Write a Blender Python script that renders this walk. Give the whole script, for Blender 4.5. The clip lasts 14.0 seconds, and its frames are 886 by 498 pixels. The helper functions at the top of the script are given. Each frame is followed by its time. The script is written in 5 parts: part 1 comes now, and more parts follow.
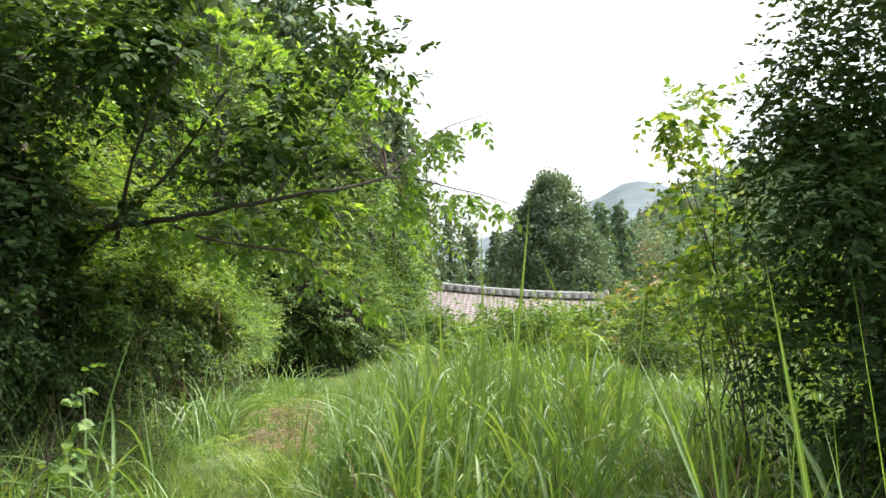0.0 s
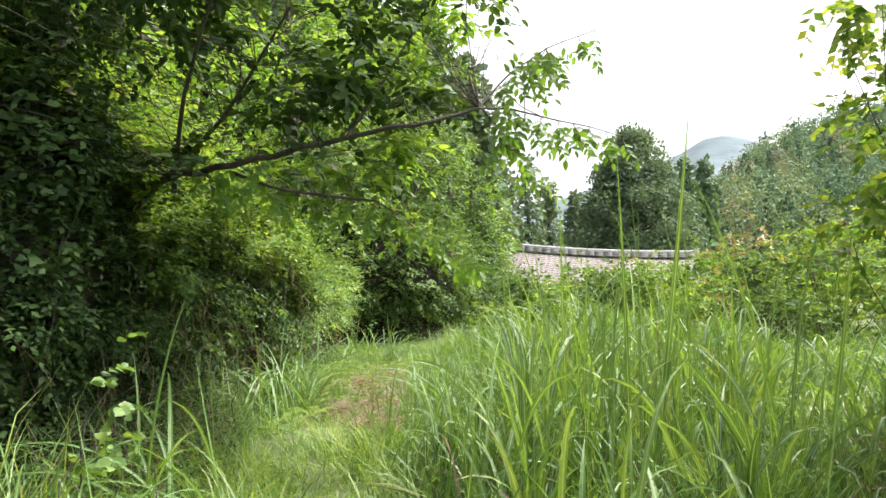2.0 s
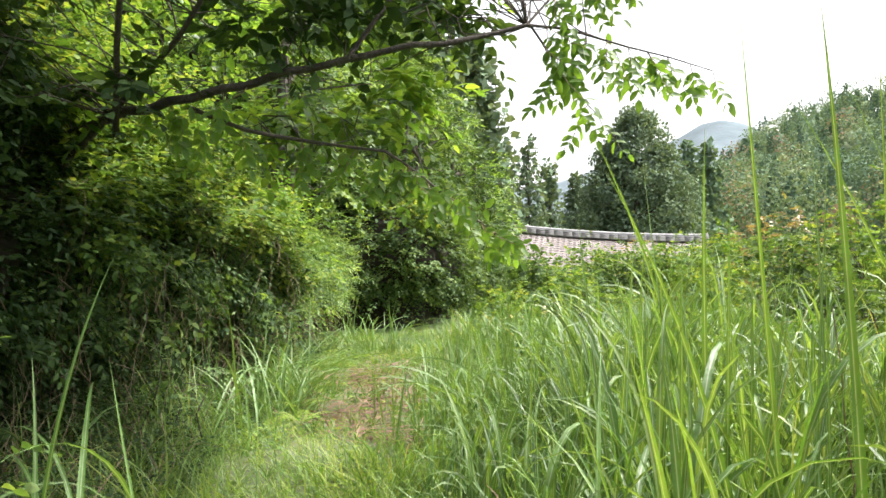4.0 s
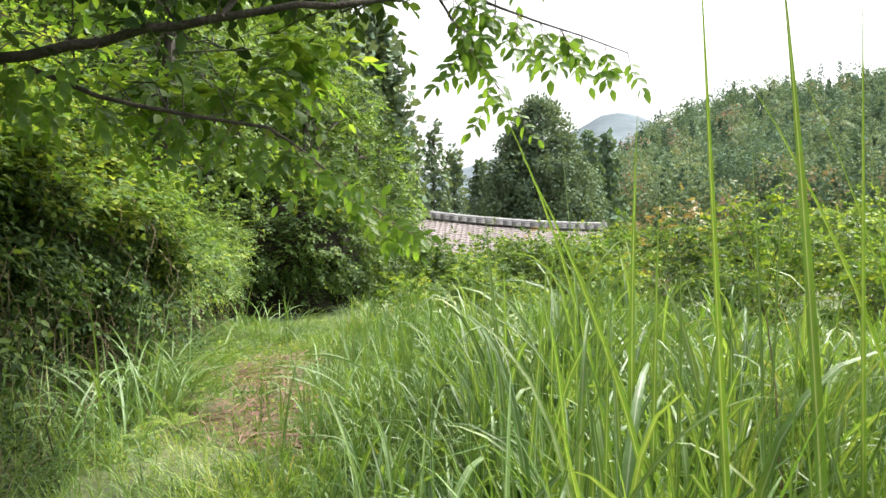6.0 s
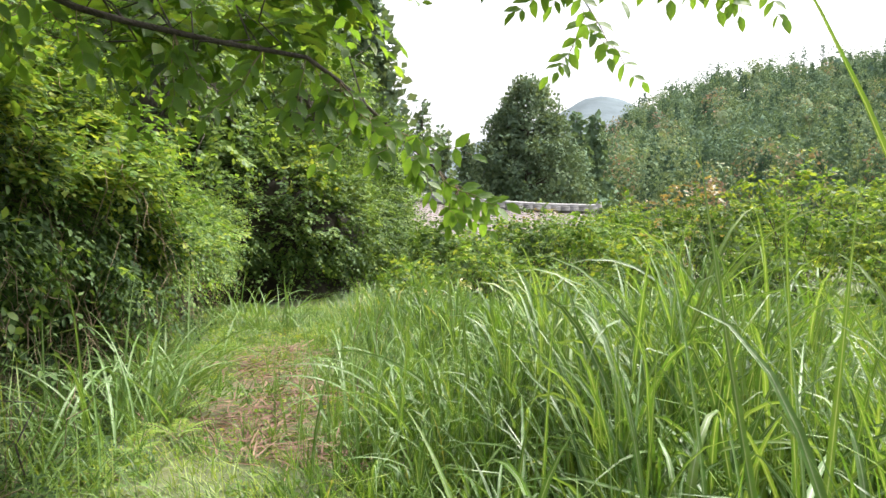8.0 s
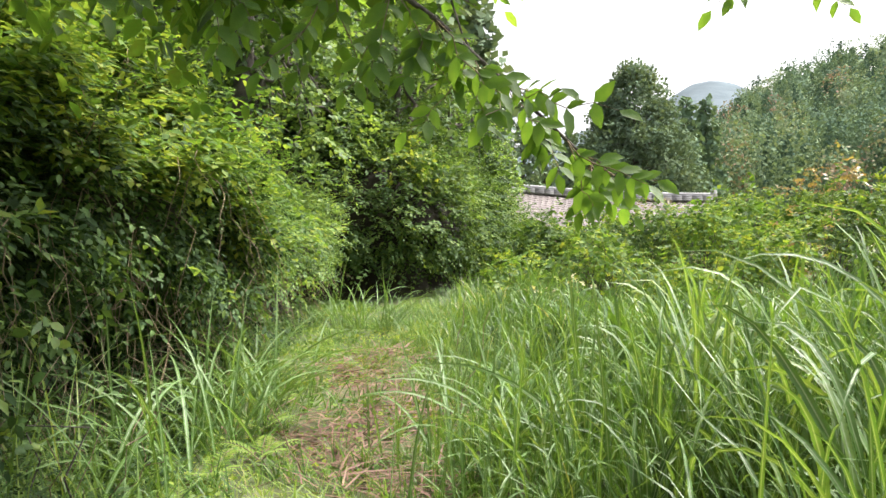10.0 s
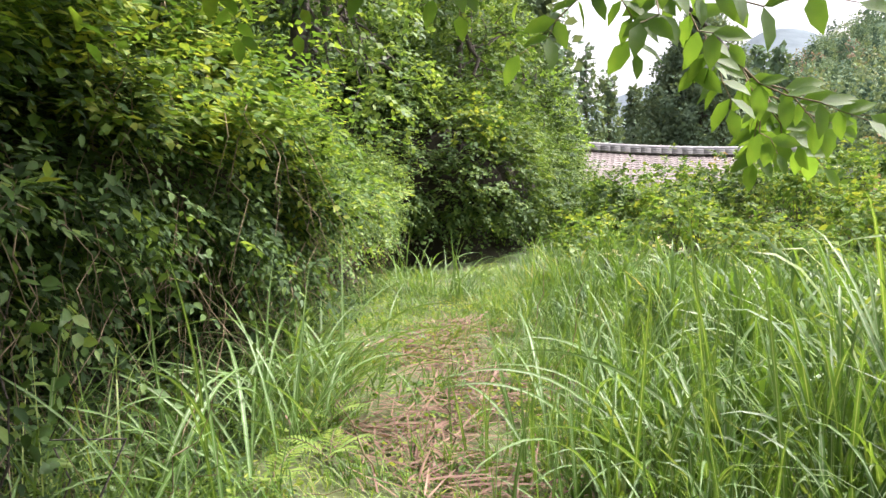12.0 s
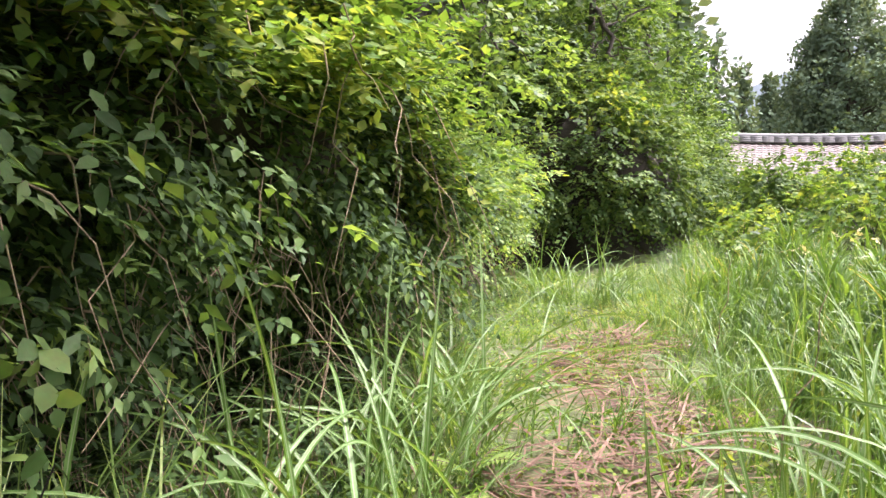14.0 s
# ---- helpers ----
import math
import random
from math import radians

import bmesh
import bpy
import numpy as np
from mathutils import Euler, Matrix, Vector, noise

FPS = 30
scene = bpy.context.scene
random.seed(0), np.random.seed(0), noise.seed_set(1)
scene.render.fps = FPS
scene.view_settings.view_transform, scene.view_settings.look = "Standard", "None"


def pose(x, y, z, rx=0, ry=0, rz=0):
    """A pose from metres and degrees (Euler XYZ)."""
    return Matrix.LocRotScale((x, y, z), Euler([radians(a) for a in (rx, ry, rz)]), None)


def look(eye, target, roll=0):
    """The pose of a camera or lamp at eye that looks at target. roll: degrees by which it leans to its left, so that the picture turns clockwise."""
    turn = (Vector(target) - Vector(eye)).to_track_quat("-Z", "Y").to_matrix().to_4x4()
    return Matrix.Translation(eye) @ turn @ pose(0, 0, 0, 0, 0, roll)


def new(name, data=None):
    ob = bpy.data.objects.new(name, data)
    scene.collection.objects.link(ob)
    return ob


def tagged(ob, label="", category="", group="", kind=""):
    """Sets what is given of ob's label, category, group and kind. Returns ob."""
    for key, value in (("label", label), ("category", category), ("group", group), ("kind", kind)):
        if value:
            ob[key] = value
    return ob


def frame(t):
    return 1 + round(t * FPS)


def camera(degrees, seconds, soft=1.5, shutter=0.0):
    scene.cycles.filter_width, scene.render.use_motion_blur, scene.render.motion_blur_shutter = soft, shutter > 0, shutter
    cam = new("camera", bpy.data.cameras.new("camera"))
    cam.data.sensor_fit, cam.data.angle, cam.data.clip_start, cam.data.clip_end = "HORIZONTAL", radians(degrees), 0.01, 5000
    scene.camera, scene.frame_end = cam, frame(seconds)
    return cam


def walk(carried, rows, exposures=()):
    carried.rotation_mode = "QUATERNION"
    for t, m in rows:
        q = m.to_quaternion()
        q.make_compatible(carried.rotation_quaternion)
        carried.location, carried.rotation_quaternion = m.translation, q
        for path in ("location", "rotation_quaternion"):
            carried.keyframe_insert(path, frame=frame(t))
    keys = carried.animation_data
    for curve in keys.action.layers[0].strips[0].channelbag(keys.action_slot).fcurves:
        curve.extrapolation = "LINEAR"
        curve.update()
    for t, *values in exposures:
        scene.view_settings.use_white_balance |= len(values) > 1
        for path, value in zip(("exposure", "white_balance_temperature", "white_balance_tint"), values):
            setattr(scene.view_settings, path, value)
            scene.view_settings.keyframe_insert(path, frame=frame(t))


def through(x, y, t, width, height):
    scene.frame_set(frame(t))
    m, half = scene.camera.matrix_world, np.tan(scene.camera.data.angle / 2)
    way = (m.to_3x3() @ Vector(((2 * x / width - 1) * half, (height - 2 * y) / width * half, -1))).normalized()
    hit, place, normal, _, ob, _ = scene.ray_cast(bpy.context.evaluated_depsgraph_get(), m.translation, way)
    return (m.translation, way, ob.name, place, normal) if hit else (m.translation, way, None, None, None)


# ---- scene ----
cam = camera(62.0, 14.0)
PATH = [
    (0, (1.794, -0.727, 1.44), (1.56, 1.25, 1.634), 0.6),
    (0.5, (1.672, -0.556, 1.394), (1.394, 1.415, 1.588), 0.3),
    (1, (1.603, -0.299, 1.366), (1.256, 1.664, 1.534), -0.4),
    (1.5, (1.59, 0.013, 1.38), (1.187, 1.968, 1.501), -0.6),
    (2, (1.469, 0.211, 1.392), (1.034, 2.161, 1.488), -0.3),
    (2.2, (1.385, 0.321, 1.377), (0.94, 2.269, 1.466), -0.4),
    (4.3, (0.91, 1.638, 1.368), (0.49, 3.593, 1.412), 0.4),
    (4.5, (0.865, 1.694, 1.347), (0.477, 3.656, 1.391), -0.3),
    (5, (0.84, 1.717, 1.382), (0.541, 3.694, 1.42), 0.0),
    (5.5, (0.968, 1.814, 1.358), (0.744, 3.802, 1.378), 0.3),
    (6, (0.954, 1.927, 1.419), (0.786, 3.92, 1.428), 1.0),
    (6.5, (0.813, 2.079, 1.455), (0.685, 4.075, 1.444), 1.4),
    (7, (0.534, 2.377, 1.455), (0.436, 4.374, 1.434), 1.7),
    (7.5, (0.501, 2.48, 1.425), (0.402, 4.478, 1.404), 1.3),
    (8, (0.461, 2.762, 1.361), (0.34, 4.758, 1.327), 0.9),
    (8.5, (0.4, 3.044, 1.39), (0.225, 5.036, 1.35), 0.7),
    (9, (0.354, 3.205, 1.385), (0.087, 5.187, 1.346), 0.0),
    (9.2, (0.346, 3.266, 1.377), (0.042, 5.242, 1.334), -0.0),
    (11.3, (0.209, 3.803, 1.331), (-0.248, 5.748, 1.224), -0.3),
    (11.5, (0.172, 3.857, 1.334), (-0.301, 5.796, 1.207), -0.5),
    (12, (0.048, 4.068, 1.352), (-0.501, 5.985, 1.196), -1.1),
    (12.5, (-0.096, 4.282, 1.311), (-0.763, 6.163, 1.171), -2.4),
    (13, (-0.199, 4.668, 1.291), (-0.983, 6.504, 1.169), -2.8),
    (13.5, (-0.265, 4.827, 1.264), (-1.095, 6.643, 1.154), -2.5),
    (14, (-0.516, 5.078, 1.225), (-1.36, 6.885, 1.086), -2.3),
]
walk(cam, [(t, look(eye, target, roll)) for t, eye, target, roll in PATH],
     [(0.0, 1.44, 6500, 8), (1.5, 1.6, 6500, 9), (4.5, 1.6, 6500, 11), (6.5, 1.42, 6500, 11), (9.2, 1.45, 6500, 11), (12.0, 1.62, 6450, 19), (14.0, 1.86, 6350, 26)])

# ---- light ----
world = bpy.data.worlds.new("sky")
scene.world = world
world.use_nodes = True
wn = world.node_tree.nodes
wl = world.node_tree.links
sky = wn.new("ShaderNodeTexSky")
sky.sky_type = 'NISHITA'
sky.sun_disc = False
sky.sun_elevation = radians(57.5)
sky.sun_rotation = radians(59.5)
sky.air_density, sky.dust_density, sky.ozone_density = 1.0, 6.0, 1.0
pale = wn.new("ShaderNodeHueSaturation")
pale.inputs["Saturation"].default_value = 0.22
wl.new(sky.outputs[0], pale.inputs["Color"])
wl.new(pale.outputs[0], wn["Background"].inputs["Color"])
wn["Background"].inputs["Strength"].default_value = 0.15

sun_data = bpy.data.lights.new("sun", 'SUN')
sun_data.energy = 3.1
sun_data.angle = radians(10)
sun_data.color = (1.0, 0.95, 0.86)
sun = new("sun", sun_data)
sun.matrix_world = look((34, 28, 62), (0, 8, 0))

rng = np.random.default_rng(7)


# ---- materials ----
def mat_nodes(name):
    m = bpy.data.materials.new(name)
    m.use_nodes = True
    nt = m.node_tree
    return m, nt.nodes, nt.links, nt.nodes["Principled BSDF"]


def ramp(nodes, stops):
    r = nodes.new("ShaderNodeValToRGB")
    while len(r.color_ramp.elements) < len(stops):
        r.color_ramp.elements.new(0.5)
    for e, (p, c) in zip(r.color_ramp.elements, stops):
        e.position, e.color = p, (*c, 1)
    return r


def leaf_mat(name, stops, through=0.4, rough=0.45, patch=0.6, rib=None, gloss=0.5, single=0.7, drift=0.9, kinds=0.0):
    """Leaf: each leaf has its own tint, with slow drifts over the plant and light passing through it."""
    m, n, l, p = mat_nodes(name)
    geo = n.new("ShaderNodeNewGeometry")
    tex = n.new("ShaderNodeTexNoise")
    tex.inputs["Scale"].default_value = patch
    coord = n.new("ShaderNodeTexCoord")
    l.new(coord.outputs["Object"], tex.inputs["Vector"])
    mix = n.new("ShaderNodeMath")
    mix.operation = 'MULTIPLY_ADD'
    l.new(tex.outputs["Fac"], mix.inputs[0])
    mix.inputs[1].default_value = drift
    add = n.new("ShaderNodeMath")
    add.operation = 'MULTIPLY_ADD'
    l.new(geo.outputs["Random Per Island"], add.inputs[0])
    add.inputs[1].default_value = single
    add.inputs[2].default_value = 0.5 - (drift + single) / 2
    l.new(add.outputs[0], mix.inputs[2])
    r = ramp(n, stops)
    if kinds:
        own = n.new("ShaderNodeAttribute")
        own.attribute_name = "tint"
        more = n.new("ShaderNodeMath")
        more.operation = 'MULTIPLY_ADD'
        l.new(own.outputs["Fac"], more.inputs[0])
        more.inputs[1].default_value = kinds
        l.new(mix.outputs[0], more.inputs[2])
        l.new(more.outputs[0], r.inputs[0])
    else:
        l.new(mix.outputs[0], r.inputs[0])
    col = r.outputs[0]
    fine = n.new("ShaderNodeTexNoise")
    fine.inputs["Scale"].default_value = 60
    l.new(coord.outputs["Object"], fine.inputs["Vector"])
    dim = n.new("ShaderNodeMix")
    dim.data_type, dim.blend_type = 'RGBA', 'MULTIPLY'
    dim.inputs[0].default_value = 0.35
    l.new(col, dim.inputs[6])
    l.new(fine.outputs["Color"], dim.inputs[7])
    hs = n.new("ShaderNodeHueSaturation")
    hs.inputs["Value"].default_value = 1.1
    hs.inputs["Saturation"].default_value = 0.9
    l.new(dim.outputs[2], hs.inputs["Color"])
    col = hs.outputs[0]
    if rib:
        at = n.new("ShaderNodeAttribute")
        at.attribute_name = "rib"
        pw = n.new("ShaderNodeMath")
        pw.operation = 'POWER'
        l.new(at.outputs["Fac"], pw.inputs[0])
        pw.inputs[1].default_value = 9
        mr = n.new("ShaderNodeMix")
        mr.data_type = 'RGBA'
        l.new(pw.outputs[0], mr.inputs[0])
        l.new(col, mr.inputs[6])
        mr.inputs[7].default_value = (*rib, 1)
        col = mr.outputs[2]
    l.new(col, p.inputs["Base Color"])
    p.inputs["Roughness"].default_value = rough
    p.inputs["Specular IOR Level"].default_value = gloss
    bump = n.new("ShaderNodeBump")
    bump.inputs["Strength"].default_value = 0.25
    bump.inputs["Distance"].default_value = 0.01
    l.new(fine.outputs["Fac"], bump.inputs["Height"])
    l.new(bump.outputs[0], p.inputs["Normal"])
    tr = n.new("ShaderNodeBsdfTranslucent")
    warm = n.new("ShaderNodeMix")
    warm.data_type, warm.blend_type = 'RGBA', 'MULTIPLY'
    warm.inputs[0].default_value = 1.0
    l.new(col, warm.inputs[6])
    warm.inputs[7].default_value = (1.95, 1.75, 0.7, 1)
    l.new(warm.outputs[2], tr.inputs["Color"])
    ms = n.new("ShaderNodeMixShader")
    ms.inputs[0].default_value = through
    l.new(p.outputs[0], ms.inputs[1])
    l.new(tr.outputs[0], ms.inputs[2])
    l.new(ms.outputs[0], n["Material Output"].inputs["Surface"])
    return m


def rough_mat(name, a, b, c, scale=3.0, fine=40.0, rough=0.9, bump=0.5, dist=0.02):
    m, n, l, p = mat_nodes(name)
    coord = n.new("ShaderNodeTexCoord")
    t1 = n.new("ShaderNodeTexNoise")
    t1.inputs["Scale"].default_value = scale
    t1.inputs["Detail"].default_value = 6
    t2 = n.new("ShaderNodeTexNoise")
    t2.inputs["Scale"].default_value = fine
    t2.inputs["Detail"].default_value = 5
    for t in (t1, t2):
        l.new(coord.outputs["Object"], t.inputs["Vector"])
    s = n.new("ShaderNodeMath")
    s.operation = 'MULTIPLY_ADD'
    l.new(t2.outputs["Fac"], s.inputs[0])
    s.inputs[1].default_value = 0.5
    h = n.new("ShaderNodeMath")
    h.operation = 'MULTIPLY_ADD'
    l.new(t1.outputs["Fac"], h.inputs[0])
    h.inputs[1].default_value = 0.8
    h.inputs[2].default_value = -0.15
    l.new(h.outputs[0], s.inputs[2])
    r = ramp(n, [(0.25, a), (0.5, b), (0.78, c)])
    l.new(s.outputs[0], r.inputs[0])
    l.new(r.outputs[0], p.inputs["Base Color"])
    p.inputs["Roughness"].default_value = rough
    bm = n.new("ShaderNodeBump")
    bm.inputs["Strength"].default_value = bump
    bm.inputs["Distance"].default_value = dist
    l.new(t2.outputs["Fac"], bm.inputs["Height"])
    l.new(bm.outputs[0], p.inputs["Normal"])
    return m


M_TREE = leaf_mat("broad_leaf", [(0.1, (0.04, 0.1, 0.012)), (0.5, (0.09, 0.2, 0.02)), (0.9, (0.19, 0.3, 0.035))], 0.5, 0.42, 1.2)
M_BANK = leaf_mat("vine_leaf", [(0.1, (0.035, 0.085, 0.022)), (0.5, (0.095, 0.185, 0.038)), (0.9, (0.2, 0.3, 0.06))], 0.38, 0.55, 1.1, gloss=0.3)
M_SHRUB = leaf_mat("shrub_leaf", [(0.1, (0.05, 0.12, 0.018)), (0.5, (0.10, 0.2, 0.025)), (0.9, (0.24, 0.3, 0.04))], 0.4, 0.6, 0.8, gloss=0.2, drift=1.3)
# dark green of evergreens; also paints shade into bank and crown leaves
M_DARK_SHADE_LEAF = leaf_mat("dark_and_shaded_leaf", [(0.1, (0.018, 0.043, 0.012)), (0.5, (0.036, 0.078, 0.02)), (0.9, (0.075, 0.14, 0.03))], 0.25, 0.7, 1.0, gloss=0.18)
M_MID = leaf_mat("scrub_leaf", [(0.1, (0.03, 0.07, 0.017)), (0.5, (0.06, 0.125, 0.026)), (0.9, (0.125, 0.195, 0.04))], 0.35, 0.6, 0.9, gloss=0.2)
M_GRASS = leaf_mat("grass_blade", [(0.08, (0.036, 0.095, 0.014)), (0.5, (0.073, 0.172, 0.022)), (0.86, (0.133, 0.235, 0.035)), (0.97, (0.33, 0.3, 0.1))], 0.4, 0.4, 0.5)
M_REED = leaf_mat("silver_grass_blade", [(0.08, (0.04, 0.1, 0.014)), (0.5, (0.08, 0.18, 0.022)), (0.86, (0.14, 0.24, 0.035)), (0.98, (0.2, 0.26, 0.06))], 0.32, 0.5, 0.7, rib=(0.3, 0.36, 0.24), gloss=0.45)
M_LAWN = leaf_mat("short_grass", [(0.08, (0.08, 0.17, 0.025)), (0.5, (0.15, 0.26, 0.04)), (0.85, (0.24, 0.31, 0.06)), (0.98, (0.35, 0.28, 0.13))], 0.4, 0.5, 0.8)
M_FERN = leaf_mat("fern_leaf", [(0.1, (0.09, 0.18, 0.03)), (0.5, (0.15, 0.26, 0.045)), (0.9, (0.21, 0.31, 0.06))], 0.45, 0.6, gloss=0.2)
# cedar green kept pale and cool, with the valley's haze mixed into it
M_CEDAR = leaf_mat("hazed_cedar_spray", [(0.1, (0.08, 0.13, 0.09)), (0.5, (0.125, 0.19, 0.12)), (0.9, (0.19, 0.25, 0.145))], 0.15, 0.9, 0.4, gloss=0.05, single=0.4, drift=1.0)
# paler, bluer greens carry the hill's distance haze in the base colour
M_WOODS = leaf_mat("far_woods_hazed_leaf", [(0.1, (0.07, 0.125, 0.095)), (0.4, (0.105, 0.175, 0.12)), (0.62, (0.15, 0.23, 0.14)), (0.86, (0.21, 0.28, 0.16)), (0.98, (0.28, 0.19, 0.15))], 0.14, 0.9, 0.05, gloss=0.03, single=0.1, drift=0.4, kinds=1.0)
M_RUST = leaf_mat("rusty_leaf", [(0.1, (0.15, 0.1, 0.05)), (0.5, (0.24, 0.18, 0.08)), (0.9, (0.2, 0.22, 0.06))], 0.35)
M_BLOSSOM = leaf_mat("pale_blossom", [(0.1, (0.3, 0.34, 0.16)), (0.5, (0.48, 0.46, 0.28)), (0.9, (0.62, 0.58, 0.42))], 0.3, 0.7, 2.0, gloss=0.2)
M_STRAW = leaf_mat("dry_straw", [(0.1, (0.12, 0.068, 0.05)), (0.5, (0.2, 0.118, 0.088)), (0.9, (0.31, 0.2, 0.145))], 0.12, 0.75, 2.0, gloss=0.2)
# brown soil taken near black, shade under the leaves included in the colour
M_SOIL = rough_mat("shaded_bank_soil", (0.012, 0.009, 0.006), (0.026, 0.02, 0.013), (0.05, 0.038, 0.025), 1.5, 30)
M_EARTH = rough_mat("meadow_earth", (0.045, 0.055, 0.02), (0.075, 0.095, 0.033), (0.13, 0.13, 0.06), 1.2, 35)
M_BARK = rough_mat("bark", (0.025, 0.02, 0.016), (0.055, 0.045, 0.036), (0.11, 0.095, 0.08), 6, 60, 0.9, 0.8)
M_STALK = rough_mat("dry_stalk", (0.1, 0.07, 0.045), (0.2, 0.15, 0.09), (0.32, 0.26, 0.18), 6, 60)
M_TILE = rough_mat("roof_tile", (0.12, 0.102, 0.1), (0.18, 0.155, 0.15), (0.26, 0.225, 0.218), 1.2, 14, 0.85, 0.2)
M_RIDGE = rough_mat("ridge_tile", (0.2, 0.2, 0.205), (0.29, 0.285, 0.29), (0.4, 0.395, 0.4), 1.5, 20, 0.6, 0.3)
M_PLASTER = rough_mat("clay_plaster", (0.3, 0.25, 0.18), (0.4, 0.34, 0.26), (0.5, 0.44, 0.35), 1.0, 20)
M_HILL = rough_mat("hill_floor", (0.03, 0.05, 0.02), (0.045, 0.075, 0.03), (0.07, 0.1, 0.04), 0.05, 0.5)
# distance haze is put into the mountain's blue-grey base colour
M_PEAK = rough_mat("far_mountain_hazed", (0.06, 0.085, 0.1), (0.08, 0.11, 0.13), (0.105, 0.14, 0.16), 0.015, 0.06, 0.95, 0.4, 3.0)


# ---- tools ----
def mesh_object(name, verts, faces, mat, parent=None, label="", smooth=False, attrs=None, tint=None):
    me = bpy.data.meshes.new(name)
    verts = np.asarray(verts, dtype=np.float32).reshape(-1, 3)
    if isinstance(faces, np.ndarray):
        k = faces.shape[1]
        me.vertices.add(len(verts))
        me.vertices.foreach_set("co", verts.ravel())
        me.loops.add(faces.size)
        me.loops.foreach_set("vertex_index", faces.astype(np.int32).ravel())
        me.polygons.add(len(faces))
        me.polygons.foreach_set("loop_start", np.arange(0, faces.size, k, dtype=np.int32))
        me.update(calc_edges=True)
    else:
        me.from_pydata([tuple(map(float, v)) for v in verts], [], faces)
    if attrs is not None:
        a = me.attributes.new("rib", 'FLOAT', 'POINT')
        a.data.foreach_set("value", np.asarray(attrs, dtype=np.float32))
    if tint is not None:
        a = me.attributes.new("tint", 'FLOAT', 'POINT')
        a.data.foreach_set("value", np.asarray(tint, dtype=np.float32))
    me.materials.append(mat)
    if smooth:
        me.polygons.foreach_set("use_smooth", np.ones(len(me.polygons), dtype=bool))
    ob = new(name, me)
    if parent is not None:
        ob.parent = parent
    if label:
        ob["label"] = label
    return ob


def unit(v):
    return v / np.maximum(np.linalg.norm(v, axis=-1, keepdims=True), 1e-9)


def bases(tip, normal):
    """Frames whose y runs along tip and whose z leans to normal."""
    y = unit(tip)
    x = unit(np.cross(y, normal))
    z = np.cross(x, y)
    return np.stack((x, y, z), axis=2)


# leaf shapes: x across, y along, z out of the blade
OVAL_V = np.array([(0, 0, 0), (-0.24, 0.3, 0.05), (0, 0.33, -0.02), (0.24, 0.3, 0.05), (-0.2, 0.68, 0.03), (0, 0.7, -0.03), (0.2, 0.68, 0.03), (0, 1, -0.1)])
OVAL_F = np.array([(0, 2, 1), (0, 3, 2), (1, 2, 4), (2, 5, 4), (2, 3, 5), (3, 6, 5), (4, 5, 7), (5, 6, 7)])
SLIM_V = np.array([(0, 0, 0), (-0.22, 0.42, 0.05), (0.22, 0.42, 0.05), (0, 1, -0.06), (0, 0.45, -0.03)])
SLIM_F = np.array([(0, 4, 1), (0, 2, 4), (1, 4, 3), (4, 2, 3)])


DIAMOND_V = np.array([(0, 0, 0), (0.25, 0.5, 0.08), (0, 1, -0.05), (-0.25, 0.5, 0.08)])
DIAMOND_F = np.array([(0, 1, 2, 3)])


def leaves(name, pts, tips, normals, sizes, mat, parent=None, label="", shape=(SLIM_V, SLIM_F), widen=1.0, tint=None):
    V, F = shape
    n = len(pts)
    B = bases(tips, normals)
    T = V * np.array((widen, 1, 1))
    out = pts[:, None, :] + np.einsum("nij,vj->nvi", B, T) * np.asarray(sizes)[:, None, None]
    f = (F[None] + (np.arange(n) * len(V))[:, None, None]).reshape(-1, F.shape[1])
    return mesh_object(name, out.reshape(-1, 3), f, mat, parent, label, tint=None if tint is None else np.repeat(tint, len(V)))


def tube_geo(pts, radii, sides=6):
    """Vertices and faces of a tapered round stem along pts."""
    pts = np.asarray(pts, float)
    d = unit(np.gradient(pts, axis=0))
    ref = np.where(np.abs(d[:, 2:3]) > 0.9, np.array([[1.0, 0, 0]]), np.array([[0, 0, 1.0]]))
    u = unit(np.cross(d, ref))
    w = np.cross(d, u)
    a = np.linspace(0, 2 * math.pi, sides, endpoint=False)
    ring = np.cos(a)[None, :, None] * u[:, None] + np.sin(a)[None, :, None] * w[:, None]
    v = (pts[:, None] + ring * np.asarray(radii)[:, None, None]).reshape(-1, 3)
    f = []
    for i in range(len(pts) - 1):
        for j in range(sides):
            k = (j + 1) % sides
            f.append((i * sides + j, i * sides + k, (i + 1) * sides + k, (i + 1) * sides + j))
    return v, np.array(f)


def join_geo(geos):
    vs, fs, o = [], [], 0
    for v, f in geos:
        vs.append(v)
        fs.append(f + o)
        o += len(v)
    return np.concatenate(vs), np.concatenate(fs)


def bent(a, b, sag=0.0, wob=0.05, n=8):
    """A gently crooked line from a to b."""
    a, b = np.asarray(a, float), np.asarray(b, float)
    t = np.linspace(0, 1, n)[:, None]
    p = a + (b - a) * t
    p[:, 2] -= (4 * sag * t * (1 - t))[:, 0]
    w = rng.normal(0, wob, (n, 3))
    w[0] = w[-1] = 0
    return p + w


